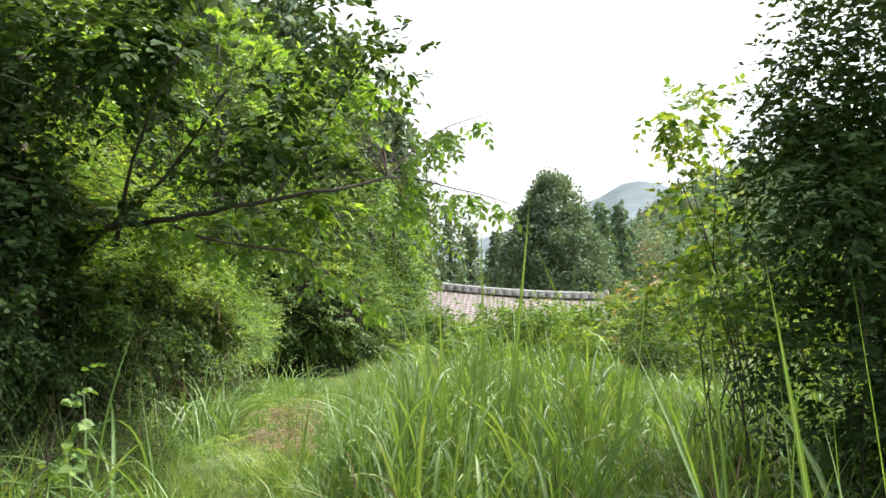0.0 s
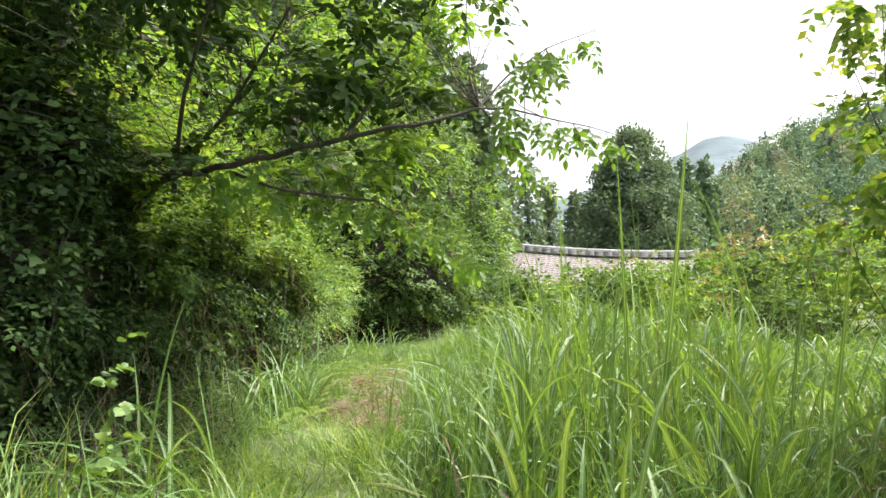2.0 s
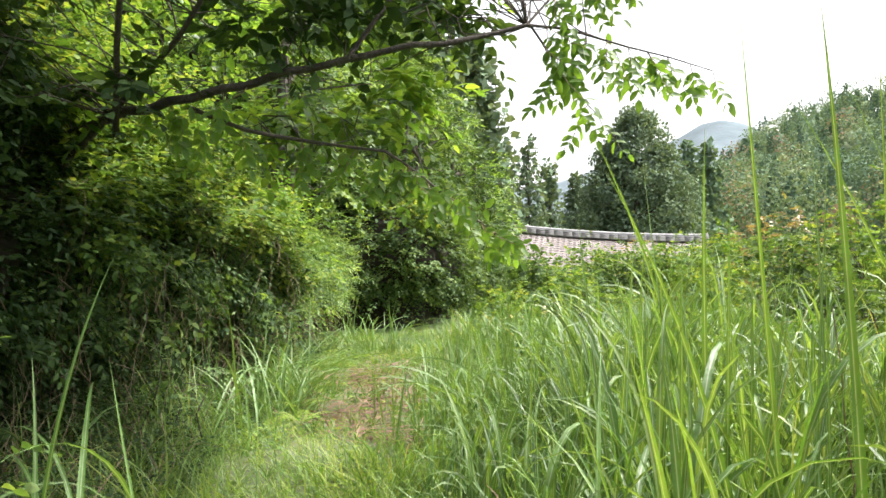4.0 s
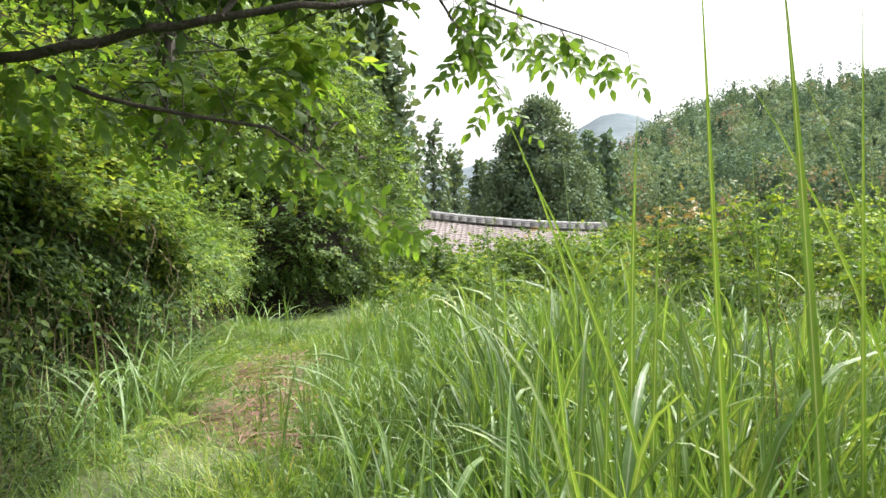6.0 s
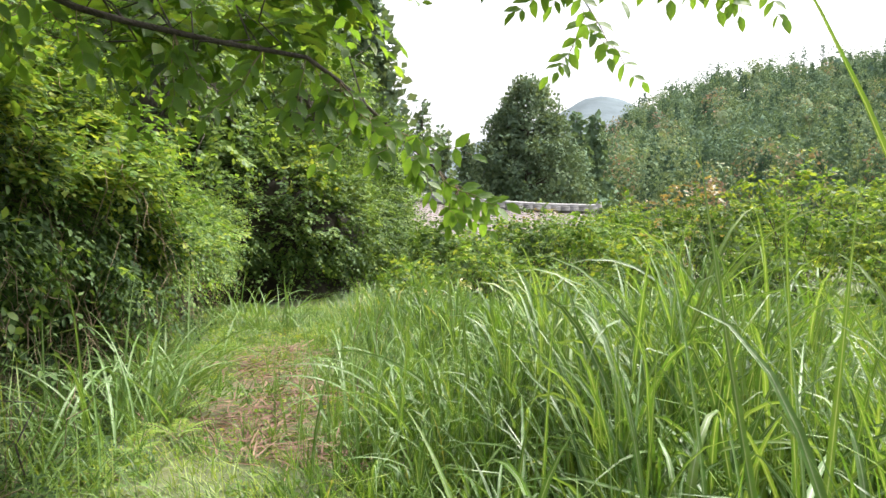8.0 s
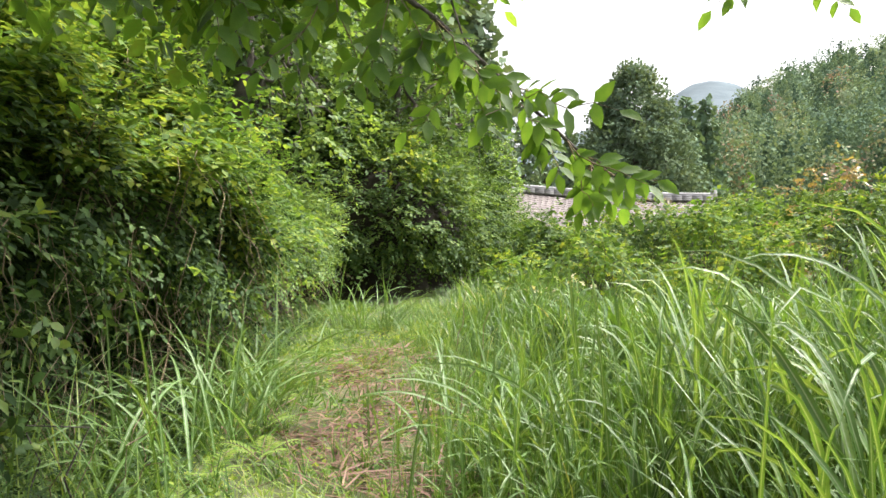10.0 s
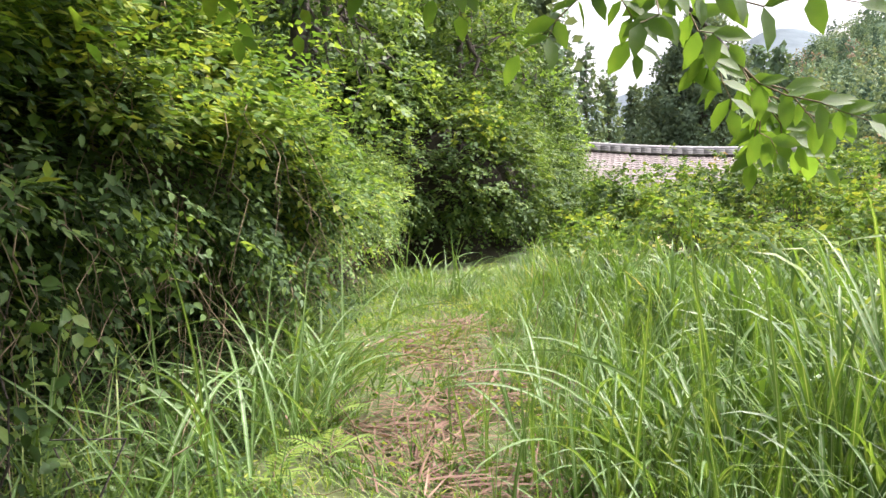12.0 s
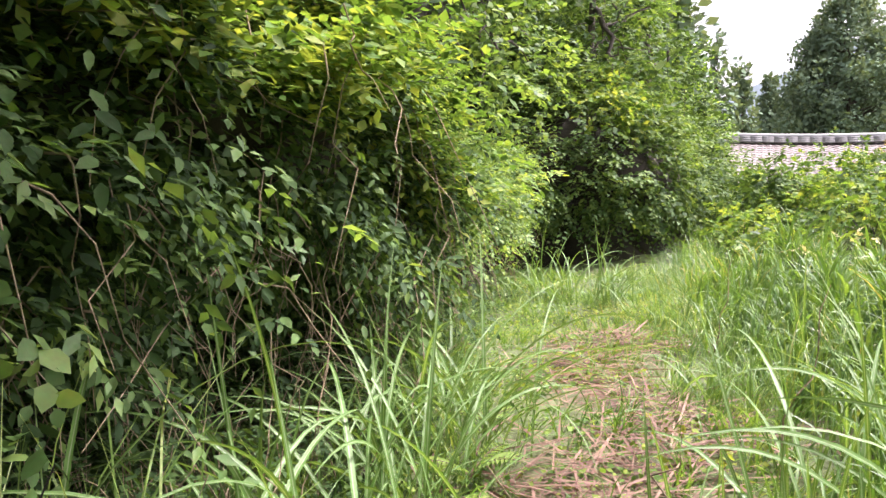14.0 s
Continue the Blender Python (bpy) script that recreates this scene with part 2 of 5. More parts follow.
def blade_line(base, length, th0, th1, azim, seg, power):
    """Centre lines of blades that leave upright at th0 and bend over to th1 from the vertical."""
    s = (np.arange(seg) + 0.5)[None, :] / seg
    th = th0[:, None] + (th1 - th0)[:, None] * s ** power[:, None]
    step = np.stack((np.sin(th) * np.cos(azim)[:, None], np.sin(th) * np.sin(azim)[:, None], np.cos(th)), axis=2) * (length / seg)[:, None, None]
    c = np.concatenate((np.zeros((len(base), 1, 3)), np.cumsum(step, axis=1)), axis=1) + base[:, None, :]
    th = np.concatenate((th[:, :1], th), axis=1)
    return c, th


def blade_geo(base, length, th0, th1, width, azim, seg=6, across=2, power=None, twist=0.9):
    """Long tapering leaf blades. All arguments are arrays of one length."""
    n = len(base)
    power = np.full(n, 1.8) if power is None else power
    c, th = blade_line(base, length, th0, th1, azim, seg, power)
    t = np.linspace(0, 1, seg + 1)[None, :]
    wid = width[:, None] * np.minimum(1, 0.5 + 1.8 * t) * np.clip(1.0 - t ** 2.4, 0.02, 1)
    tw = rng.normal(0, 0.5, (n, 1)) * twist + t * rng.uniform(-1, 1, (n, 1)) * twist
    az = azim[:, None] + np.zeros_like(th)
    perp = np.stack((-np.sin(az), np.cos(az), np.zeros_like(az)), axis=2)
    nrm = np.stack((np.cos(th) * np.cos(az), np.cos(th) * np.sin(az), -np.sin(th)), axis=2)
    side = perp * np.cos(tw)[..., None] + nrm * np.sin(tw)[..., None]
    up = perp * -np.sin(tw)[..., None] + nrm * np.cos(tw)[..., None]
    if across == 3:
        rows = [c - side * wid[..., None] / 2, c + up * wid[..., None] * 0.16, c + side * wid[..., None] / 2]
    else:
        rows = [c - side * wid[..., None] / 2, c + side * wid[..., None] / 2]
    k = len(rows)
    v = np.stack(rows, axis=2).reshape(-1, 3)
    f = []
    for i in range(seg):
        for j in range(k - 1):
            f.append((i * k + j, i * k + j + 1, (i + 1) * k + j + 1, (i + 1) * k + j))
    f = (np.array(f)[None] + (np.arange(n) * (seg + 1) * k)[:, None, None]).reshape(-1, 4)
    rib = np.tile(np.array([0, 1, 0] if k == 3 else [0, 0]), n * (seg + 1))
    return v, f, rib


def spray_points(P, D, length, k, size, droop=0.35, flat=0.9):
    """Leaves set by turns along short twigs: places, tips, normals, sizes."""
    n = len(P)
    s = ((np.arange(k) + 0.7) / k)[None, :, None]
    L = (length * rng.uniform(0.6, 1.3, n))[:, None, None]
    pts = P[:, None, :] + D[:, None, :] * L * s - np.array((0, 0, 1.0)) * droop * L * s ** 2
    side = unit(np.cross(D, np.array((0.05, 0.03, 1.0))))
    sg = np.where(np.arange(k) % 2, 1.0, -1.0)[None, :, None] * (np.arange(k) < k - 1)[None, :, None]
    tips = unit(D[:, None, :] * 0.65 + side[:, None, :] * sg * (1.15 - 0.5 * s) + np.array((0, 0, -0.3)) + rng.normal(0, 0.25, (n, k, 3)))
    nor = unit(np.array((0, 0, flat)) + D[:, None, :] * 0.45 + rng.normal(0, 0.3, (n, k, 3)))
    sz = size * rng.uniform(0.65, 1.25, (n, k)) * (1.1 - 0.4 * s[..., 0])
    return pts.reshape(-1, 3), tips.reshape(-1, 3), nor.reshape(-1, 3), sz.ravel()


def blob_sprays(centre, radii, clumps, k, length, size, fill=0.55, flat=0.9):
    """Leafy twigs that crowd the outside of an uneven lump."""
    d = unit(rng.normal(size=(clumps, 3)))
    r = rng.uniform(fill, 1.0, (clumps, 1)) * (1 + 0.2 * np.sin(5 * d[:, :1] + 3 * d[:, 1:2]) + 0.12 * np.sin(9 * d[:, 2:3] + 7 * d[:, :1]))
    D = unit(d + np.array((0, 0, 0.12)) + rng.normal(0, 0.45, (clumps, 3)))
    P = np.asarray(centre) + d * r * np.asarray(radii) - D * length * 0.4
    return spray_points(P, D, length, k, size, flat=flat)


def uplook(o, jitter=0.5):
    return unit(o * 0.85 + np.array((0, 0, 0.6)) + rng.normal(0, jitter * 0.8, o.shape))


def poly(table, y):
    t = np.array(table, float)
    return np.interp(y, t[:, 0], t[:, 1])


# ---- ground ----
LANE = [(-6, 2.2), (-1, 1.5), (1.5, 0.6), (3, 0.05), (4.5, -0.4), (6, -0.8), (7.5, -1.25), (8.5, -1.5), (10, -1.95), (11.5, -2.4), (13, -2.65), (15, -3.0), (18, -3.4)]
BANK = [(-8, -2.6), (2, -2.3), (4.5, -2.2), (6, -2.35), (7.5, -2.5), (9, -2.95), (11, -3.5), (13, -3.75), (15.0, -4.0)]


def ground_z(x, y):
    x, y = np.asarray(x, float), np.asarray(y, float)
    z = 0.03 * np.sin(1.3 * x + 0.7 * y) + 0.025 * np.sin(2.9 * y - 1.1 * x)
    return z * np.clip(1.2 - np.abs(y - 7) / 60, 0, 1)


gx = np.concatenate((np.linspace(-2500, -60, 8), np.linspace(-40, -8, 9), np.linspace(-6, 12, 73), np.linspace(14, 60, 12), np.linspace(90, 2500, 8)))
gy = np.concatenate((np.linspace(-2500, -40, 8), np.linspace(-25, -5, 6), np.linspace(-4, 24, 113), np.linspace(27, 90, 14), np.linspace(140, 2500, 10)))
GX, GY = np.meshgrid(gx, gy)
GZ = ground_z(GX, GY)
idx = np.arange(GX.size).reshape(GX.shape)
gf = np.stack((idx[:-1, :-1], idx[:-1, 1:], idx[1:, 1:], idx[1:, :-1]), axis=2).reshape(-1, 4)
tagged(mesh_object("ground", np.stack((GX, GY, GZ), axis=2), gf, M_EARTH, smooth=True), "earthy meadow ground with sparse green cover", "ground", kind="structure")

# hillside on the far side of the lane: a steep overgrown bank, then a wooded slope
EDGE = np.array([(-2.9, -14), (-2.6, -8), (-2.3, 2), (-2.2, 4.5), (-2.35, 6), (-2.5, 7.5), (-2.95, 9), (-3.5, 11), (-3.75, 13), (-4.05, 15.0), (-4.7, 15.8), (-3.7, 16.4),
                 (-2.9, 16.5), (-2.5, 17.5), (-2.2, 20), (-2.3, 26), (-3.2, 34), (-8, 46), (-20, 70)], float)
PROFILE = np.array([(0.6, -0.1), (0.8, 0.35), (0.6, 0.65), (0.2, 1.0), (-0.1, 1.4), (0.0, 1.75), (0.35, 2.15), (1.1, 2.6), (3, 3.9), (6, 6.2), (12, 10.5), (24, 18), (50, 30)])


def resample(p, n):
    s = np.concatenate(([0], np.cumsum(np.linalg.norm(np.diff(p, axis=0), axis=1))))
    u = np.linspace(0, s[-1], n)
    return np.stack([np.interp(u, s, p[:, k]) for k in range(p.shape[1])], axis=1)


edge = resample(EDGE, 260)
for _ in range(3):
    edge[1:-1] = (edge[:-2] + 2 * edge[1:-1] + edge[2:]) / 4
tang = unit(np.gradient(edge, axis=0))
inward = np.stack((-tang[:, 1], tang[:, 0]), axis=1)
inward = unit(inward * 0.5 + np.array((-0.8, 0.1)))
prof = resample(PROFILE[:9], 22)
prof = np.concatenate((prof, PROFILE[9:]))
lump = np.array([[noise.noise(Vector((e[0] * 0.5, e[1] * 0.5, q[1] * 0.8))) for q in prof] for e in edge])
lump2 = np.array([[noise.noise(Vector((e[0] * 1.9, e[1] * 1.9 + 9, q[1] * 2.2))) for q in prof] for e in edge])
off = prof[None, :, 0] + 0.36 * lump + 0.32 * lump2
bank_v = np.concatenate((edge[:, None, :] + inward[:, None, :] * off[..., None],
                         (prof[None, :, 1] * (1 + 0.12 * lump) * (1 + (np.interp(edge[:, 1], (3.5, 5.0, 8.0, 9.3, 14.5, 16.5), (1.1, 1.02, 1.02, 0.72, 0.75, 1.0)) - 1)[:, None]
                          * np.clip((5 - prof[None, :, 1]) / 3, 0, 1)))[..., None]), axis=2)
bi = np.arange(bank_v.shape[0] * bank_v.shape[1]).reshape(bank_v.shape[:2])
bf = np.stack((bi[:-1, :-1], bi[:-1, 1:], bi[1:, 1:], bi[1:, :-1]), axis=2).reshape(-1, 4)
bank = tagged(mesh_object("ground_bank", bank_v, bf, M_SOIL, smooth=True), "steep earth bank below the wooded slope, shade in its dark colour", "bank", kind="structure")


def bank_pick(n, smin, smax, pmin, pmax):
    """Random places on the bank with the way out of it."""
    i = rng.uniform(smin, smax, n)
    j = rng.uniform(pmin, pmax, n)
    i0, j0 = i.astype(int), j.astype(int)
    fi, fj = (i - i0)[:, None], (j - j0)[:, None]
    a, b, c, d = bank_v[i0, j0], bank_v[i0 + 1, j0], bank_v[i0, j0 + 1], bank_v[i0 + 1, j0 + 1]
    p = (a * (1 - fi) + b * fi) * (1 - fj) + (c * (1 - fi) + d * fi) * fj
    nn = unit(np.cross(c - a, b - a))
    nn *= np.sign(nn[:, 0:1] + 0.3 * nn[:, 2:3] + 1e-6)
    return p, nn


def edge_at(y):
    return int(np.argmin(np.abs(edge[:, 1] - y)))


# ---- tree with crown ----
def tree(name, label, foot, trunk_to, r0, lumps, mat, size, per, each=14, spread=0.16, bark=M_BARK, shape=(SLIM_V, SLIM_F), group="", category="tree", widen=1.3, extra=()):
    """foot, top of the trunk and a list of crown lumps (centre, radii). A limb runs to each lump."""
    ob = tagged(new(name), label, category, group)
    ob.location = foot
    o = np.asarray(foot, float)
    top = np.asarray(trunk_to, float) - o
    line = bent((0, 0, -0.2), top, 0, 0.03 * np.linalg.norm(top) / 3)
    v, f = tube_geo(line, np.linspace(r0, r0 * 0.35, len(line)), 8)
    mesh_object("trunk", v, f, bark, ob, smooth=True)
    P = []
    for c, r in lumps:
        c = np.asarray(c, float) - o
        k = rng.integers(len(line) // 2, len(line))
        start = line[k]
        limb = bent(start, c, -0.1, 0.06)
        geos = [tube_geo(limb, np.linspace(r0 * 0.45, r0 * 0.12, len(limb)), 6)]
        for _ in range(6):
            q = limb[rng.integers(3, len(limb))]
            e = c + unit(rng.normal(size=3)) * np.asarray(r) * 0.85
            geos.append(tube_geo(bent(q, e, -0.05, 0.05, 6), np.linspace(r0 * 0.16, r0 * 0.03, 6), 4))
        v, f = join_geo(geos)
        mesh_object("limb", v, f, bark, ob, smooth=True)
        vol = (r[0] * r[1] + r[1] * r[2] + r[0] * r[2]) / 3
        P.append(blob_sprays(c, r, max(8, int(per * vol * each / 9)), 9, spread * 2.4, size, flat=0.55))
    P, T, N, Z = (np.concatenate(q) for q in zip(*P))
    leaves("crown", P, T, N, Z, mat, ob, shape=shape, widen=widen)
    return ob


def shrub(name, label, foot, lumps, mat, size, per, each=12, spread=0.1, category="shrub", group="", widen=1.3, shape=(SLIM_V, SLIM_F)):
    """Many thin stems from one foot under rounded heaps of leaves."""
    ob = tagged(new(name), label, category, group)
    ob.location = foot
    o = np.asarray(foot, float)
    P = []
    for c, r in lumps:
        c = np.asarray(c, float) - o
        for _ in range(5 if r[0] > 0.25 else 2):
            e = c + unit(rng.normal(size=3)) * np.asarray(r) * 0.8
            s = np.array((rng.normal(0, 0.15), rng.normal(0, 0.15), -0.1))
            v, f = tube_geo(bent(s, e, -0.1, 0.05, 6), np.linspace(0.008, 0.002, 6), 4)
            mesh_object("stem", v, f, M_BARK, ob, smooth=True)
        vol = (r[0] * r[1] + r[1] * r[2] + r[0] * r[2]) / 3
        q = blob_sprays(c, r, max(6, int(per * vol * each / 8)), 8, spread * 2.6, size, flat=0.4)
        keep = q[0][:, 2] + o[2] > 0.03
        P.append([a[keep] for a in q])
    P, T, N, Z = (np.concatenate(q) for q in zip(*P))
    leaves("leaves", P, T, N, Z, mat, ob, shape=shape, widen=widen)
    return ob


# ---- conifer ----
def conifer(name, label, foot, height, width, mat=M_CEDAR, tiers=26, per=20, each=7, size=0.5, power=0.8, bare=0.1, group="", tuft_r=0.5):
    ob = tagged(new(name), label, "tree", group)
    ob.location = foot
    line = bent((0, 0, -0.3), (0, 0, height), 0, height * 0.004)
    v, f = tube_geo(line, np.linspace(height * 0.018, 0.02, len(line)), 7)
    mesh_object("trunk", v, f, M_BARK, ob, smooth=True)
    P, O, geos = [], [], []
    for i in range(tiers):
        t = bare + (1 - bare) * (i + rng.uniform(0, 1)) / tiers
        z = t * height
        rad = width / 2 * (1 - t) ** power * (1.25 if t > 0.2 else 1.0) * rng.uniform(0.62, 1.12)
        n = max(4, int(per * (0.35 + (1 - t))))
        a = rng.uniform(0, 2 * math.pi, n)
        rr = rad * rng.uniform(0.35, 1.0, n) ** 0.6
        c = np.stack((np.cos(a) * rr, np.sin(a) * rr, z + 0.12 * rr + rng.normal(0, height / tiers * 0.4, n)), axis=1)
        for q in c[:4]:
            geos.append(tube_geo(np.array([(0, 0, z - 0.1), q * np.array((0.5, 0.5, 1)) - np.array((0, 0, 0.15)), q]), (height * 0.004, height * 0.003, 0.01), 4))
        ball = unit(rng.normal(size=(n * each, 3)) + np.array((0, 0, 0.25)))
        P.append(np.repeat(c, each, 0) + ball * tuft_r * rng.uniform(0.5, 1.1, (n * each, 1)))
        O.append(unit(ball + 0.35 * np.repeat(np.stack((np.cos(a), np.sin(a), np.full(n, 0.3)), axis=1), each, 0)))
    v, f = join_geo(geos)
    tagged(mesh_object("limbwork", v, f, M_BARK, ob), kind="stuff")
    P, O = np.concatenate(P), np.concatenate(O)
    leaves("crown", P, unit(O * 0.6 + rng.normal(0, 0.6, O.shape)), unit(O + np.array((0, 0, 0.3)) + rng.normal(0, 0.15, O.shape)), size * rng.uniform(0.6, 1.3, len(P)), mat, ob, shape=(DIAMOND_V, DIAMOND_F), widen=1.5)
    return ob


# ---- distance: far mountain, wooded hill ----
def ridge_mesh(name, az, el, y0, y1, depth_rows, mat, wob, label, base=0.0):
    """A hill whose skyline passes at the given bearings and elevations, seen from the lane."""
    A = np.linspace(az[0], az[-1], 90)
    E = np.interp(A, az, el)
    rows = []
    for k in range(depth_rows):
        t = k / (depth_rows - 1)
        y = y0 + (y1 - y0) * t
        top = E * y1
        h = base + (top - base) * (t ** 1.15)
        h = h * (1 + wob * np.sin(A * 31 + 7 * t) * (1 - t) * 0.5) + wob * 14 * t * np.array([noise.noise(Vector((a * 14, t * 3, 0.3))) for a in A])
        rows.append(np.stack((A * y, np.full_like(A, y), h), axis=1))
    for extra, drop in ((1.15, 0.75), (1.5, 0.0)):
        y = y1 * extra
        rows.append(np.stack((A * y, np.full_like(A, y), E * y1 * drop), axis=1))
    g = np.stack(rows)
    gi = np.arange(g.shape[0] * g.shape[1]).reshape(g.shape[:2])
    f = np.stack((gi[:-1, :-1], gi[:-1, 1:], gi[1:, 1:], gi[1:, :-1]), axis=2).reshape(-1, 4)
    tagged(mesh_object(name, g, f, mat, smooth=True), label, "hill", kind="structure")
    return g


PEAK_AZ = [-0.5, -0.2, -0.06, 0.0, 0.06, 0.10, 0.125, 0.15, 0.175, 0.21, 0.26, 0.4]
PEAK_EL = [0.06, 0.09, 0.115, 0.135, 0.155, 0.172, 0.188, 0.192, 0.188, 0.172, 0.15, 0.12]
ridge_mesh("backdrop_mountain", PEAK_AZ, PEAK_EL, 380, 680, 48, M_PEAK, 0.06, "far wooded mountain with blue-green haze put into its colour", 10)
HILL_AZ = [0.02, 0.1, 0.15, 0.185, 0.24, 0.30, 0.37, 0.45, 0.55, 0.7, 0.95, 1.3]
HILL_EL = [0.02, 0.065, 0.10, 0.138, 0.170, 0.192, 0.205, 0.214, 0.232, 0.25, 0.26, 0.22]
hill = ridge_mesh("ground_hill", HILL_AZ, HILL_EL, 95, 240, 16, M_HILL, 0.05, "wooded hillside across the valley", 2)


def lump_ball():
    """A round crown of 80 faces, one metre across."""
    bm = bmesh.new()
    bmesh.ops.create_icosphere(bm, subdivisions=2, radius=1.0)
    bm.verts.index_update()
    v = np.array([tuple(q.co) for q in bm.verts])
    f = np.array([[q.index for q in face.verts] for face in bm.faces])
    bm.free()
    return v, f


def woods(name, label, grid, rows, count, hmin, hmax, cards=46, seed=3):
    """Far trees: heaps of leaf sprays standing on a hill mesh, joined."""
    r = np.random.default_rng(seed)
    i = r.uniform(rows[0], rows[1], count)
    j = r.uniform(0, 42, count)
    i0, j0 = i.astype(int), j.astype(int)
    fi, fj = (i - i0)[:, None], (j - j0)[:, None]
    p = (grid[i0, j0] * (1 - fj) + grid[i0, j0 + 1] * fj) * (1 - fi) + (grid[i0 + 1, j0] * (1 - fj) + grid[i0 + 1, j0 + 1] * fj) * fi
    h = r.uniform(hmin, hmax, count)
    slim = r.uniform(0, 1, count) < 0.3
    wid = np.where(slim, 0.16, 0.30) * h
    u = r.uniform(0.12, 1.0, (count, cards))
    shape = np.where(slim[:, None], 1.05 - u, np.sqrt(np.clip(1 - (2 * u - 1.05) ** 2, 0.02, 1)))
    a = r.uniform(0, 2 * math.pi, (count, cards))
    rad = wid[:, None] * shape * r.uniform(0.6, 1.1, (count, cards))
    q = np.stack((np.cos(a) * rad, np.sin(a) * rad, u * h[:, None]), axis=2) + p[:, None, :]
    o = np.stack((np.cos(a), np.sin(a), np.where(slim[:, None], 0.35, 2.6 * (u - 0.5))), axis=2)
    q, o = q.reshape(-1, 3), unit(o.reshape(-1, 3))
    tint = np.where(slim, r.uniform(-0.5, -0.1, count), r.uniform(-0.4, 0.42, count)) + np.where(r.uniform(0, 1, count) < 0.04, 0.5, 0.0)
    ob = leaves(name, q, unit(o * 0.4 + np.array((0, 0, -0.4)) + r.normal(0, 0.6, o.shape)), unit(o + r.normal(0, 0.35, o.shape)), r.uniform(0.24, 0.52, len(q)) * np.repeat(np.interp(p[:, 1], (95, 240), (1.15, 1.35)), cards), M_WOODS, shape=(DIAMOND_V, DIAMOND_F), widen=1.6, tint=np.repeat(tint, cards))
    bv, bf = lump_ball()
    bump = 1 + r.uniform(-0.28, 0.16, (count, len(bv)))
    w = 0.5 * np.where(slim[:, None], np.clip(0.62 - 0.5 * bv[None, :, 2], 0.12, 1), 1.0)
    core = np.stack((bv[None, :, 0] * wid[:, None] * w * bump, bv[None, :, 1] * wid[:, None] * w * bump, (0.45 + 0.26 * bv[None, :, 2] * bump) * h[:, None]), axis=2) + p[:, None, :]
    far = p[:, 1] > 135
    core, core_tint = core[far], tint[far]
    faces = (bf[None] + (np.arange(len(core)) * len(bv))[:, None, None]).reshape(-1, 3)
    tagged(mesh_object("woods_crowns", core.reshape(-1, 3), faces, M_WOODS, tint=np.repeat(core_tint, len(bv))), "dense inner crowns of the hillside woods", "woods", kind="stuff")
    return tagged(ob, label, "woods", kind="stuff")


woods("hill_woods", "mixed green woods with some rusty crowns on the hillside", hill, (0, 15), 1250, 6, 13, 270)

# ---- conifers in the valley and on the slope ----
conifer("cedar_tree", "broad dark green cedar behind the tiled roof", (3.9, 70, 0), 15.2, 11.8, tiers=24, per=34, each=44, size=0.34, power=0.52, bare=0.03, tuft_r=0.8)
conifer("cedar_tree", "smaller dark green cedar leaning on the broad one", (2.2, 71.5, 0), 13.4, 6.4, tiers=20, per=24, each=36, size=0.34, power=0.6, bare=0.03, tuft_r=0.7)
conifer("cypress_tree", "slim blue-green conical conifer in the valley", (-1.75, 78, 0), 10.4, 4.2, tiers=22, per=26, each=7, size=0.5)
conifer("pine_tree", "brownish conifer beside the dark cedar", (9.2, 78, 0), 13.6, 5.0, M_WOODS, tiers=18, per=18, each=6, size=0.7)
conifer("pine_tree", "brownish conifer beside the dark cedar", (11.6, 82, 0), 14.0, 5.0, M_WOODS, tiers=18, per=18, each=6, size=0.7)
for x, y, h, w in ((-4.6, 58, 10.5, 3.4), (-3.3, 62, 9.6, 3.0), (-5.9, 55, 9.0, 3.4)):
    conifer("cypress_tree", "dark sparse conifer at the foot of the slope", (x, y, 0.2), h, w, tiers=20, per=14, each=6, size=0.45, power=0.7, group="conifers at the foot of the slope")
for x, y, z, h, w in ((-5.2, 36, 2.5, 10.5, 4.5), (-7.0, 33, 4.0, 11.5, 5.0), (-6.3, 41, 3.0, 9.0, 4.2), (-9.0, 30, 6.0, 12, 5.0), (-8.2, 45, 3.2, 11, 4.6), (-11.5, 26, 8.0, 12, 5.0), (-9.5, 21, 7.0, 13, 5.2), (-13, 18, 10.0, 13, 5.2)):
    conifer("cedar_tree", "tall dark cedar on the wooded slope", (x, y, z - 0.6), h, w, tiers=26, per=24, each=7, size=0.5, power=0.75, group="cedars on the slope")

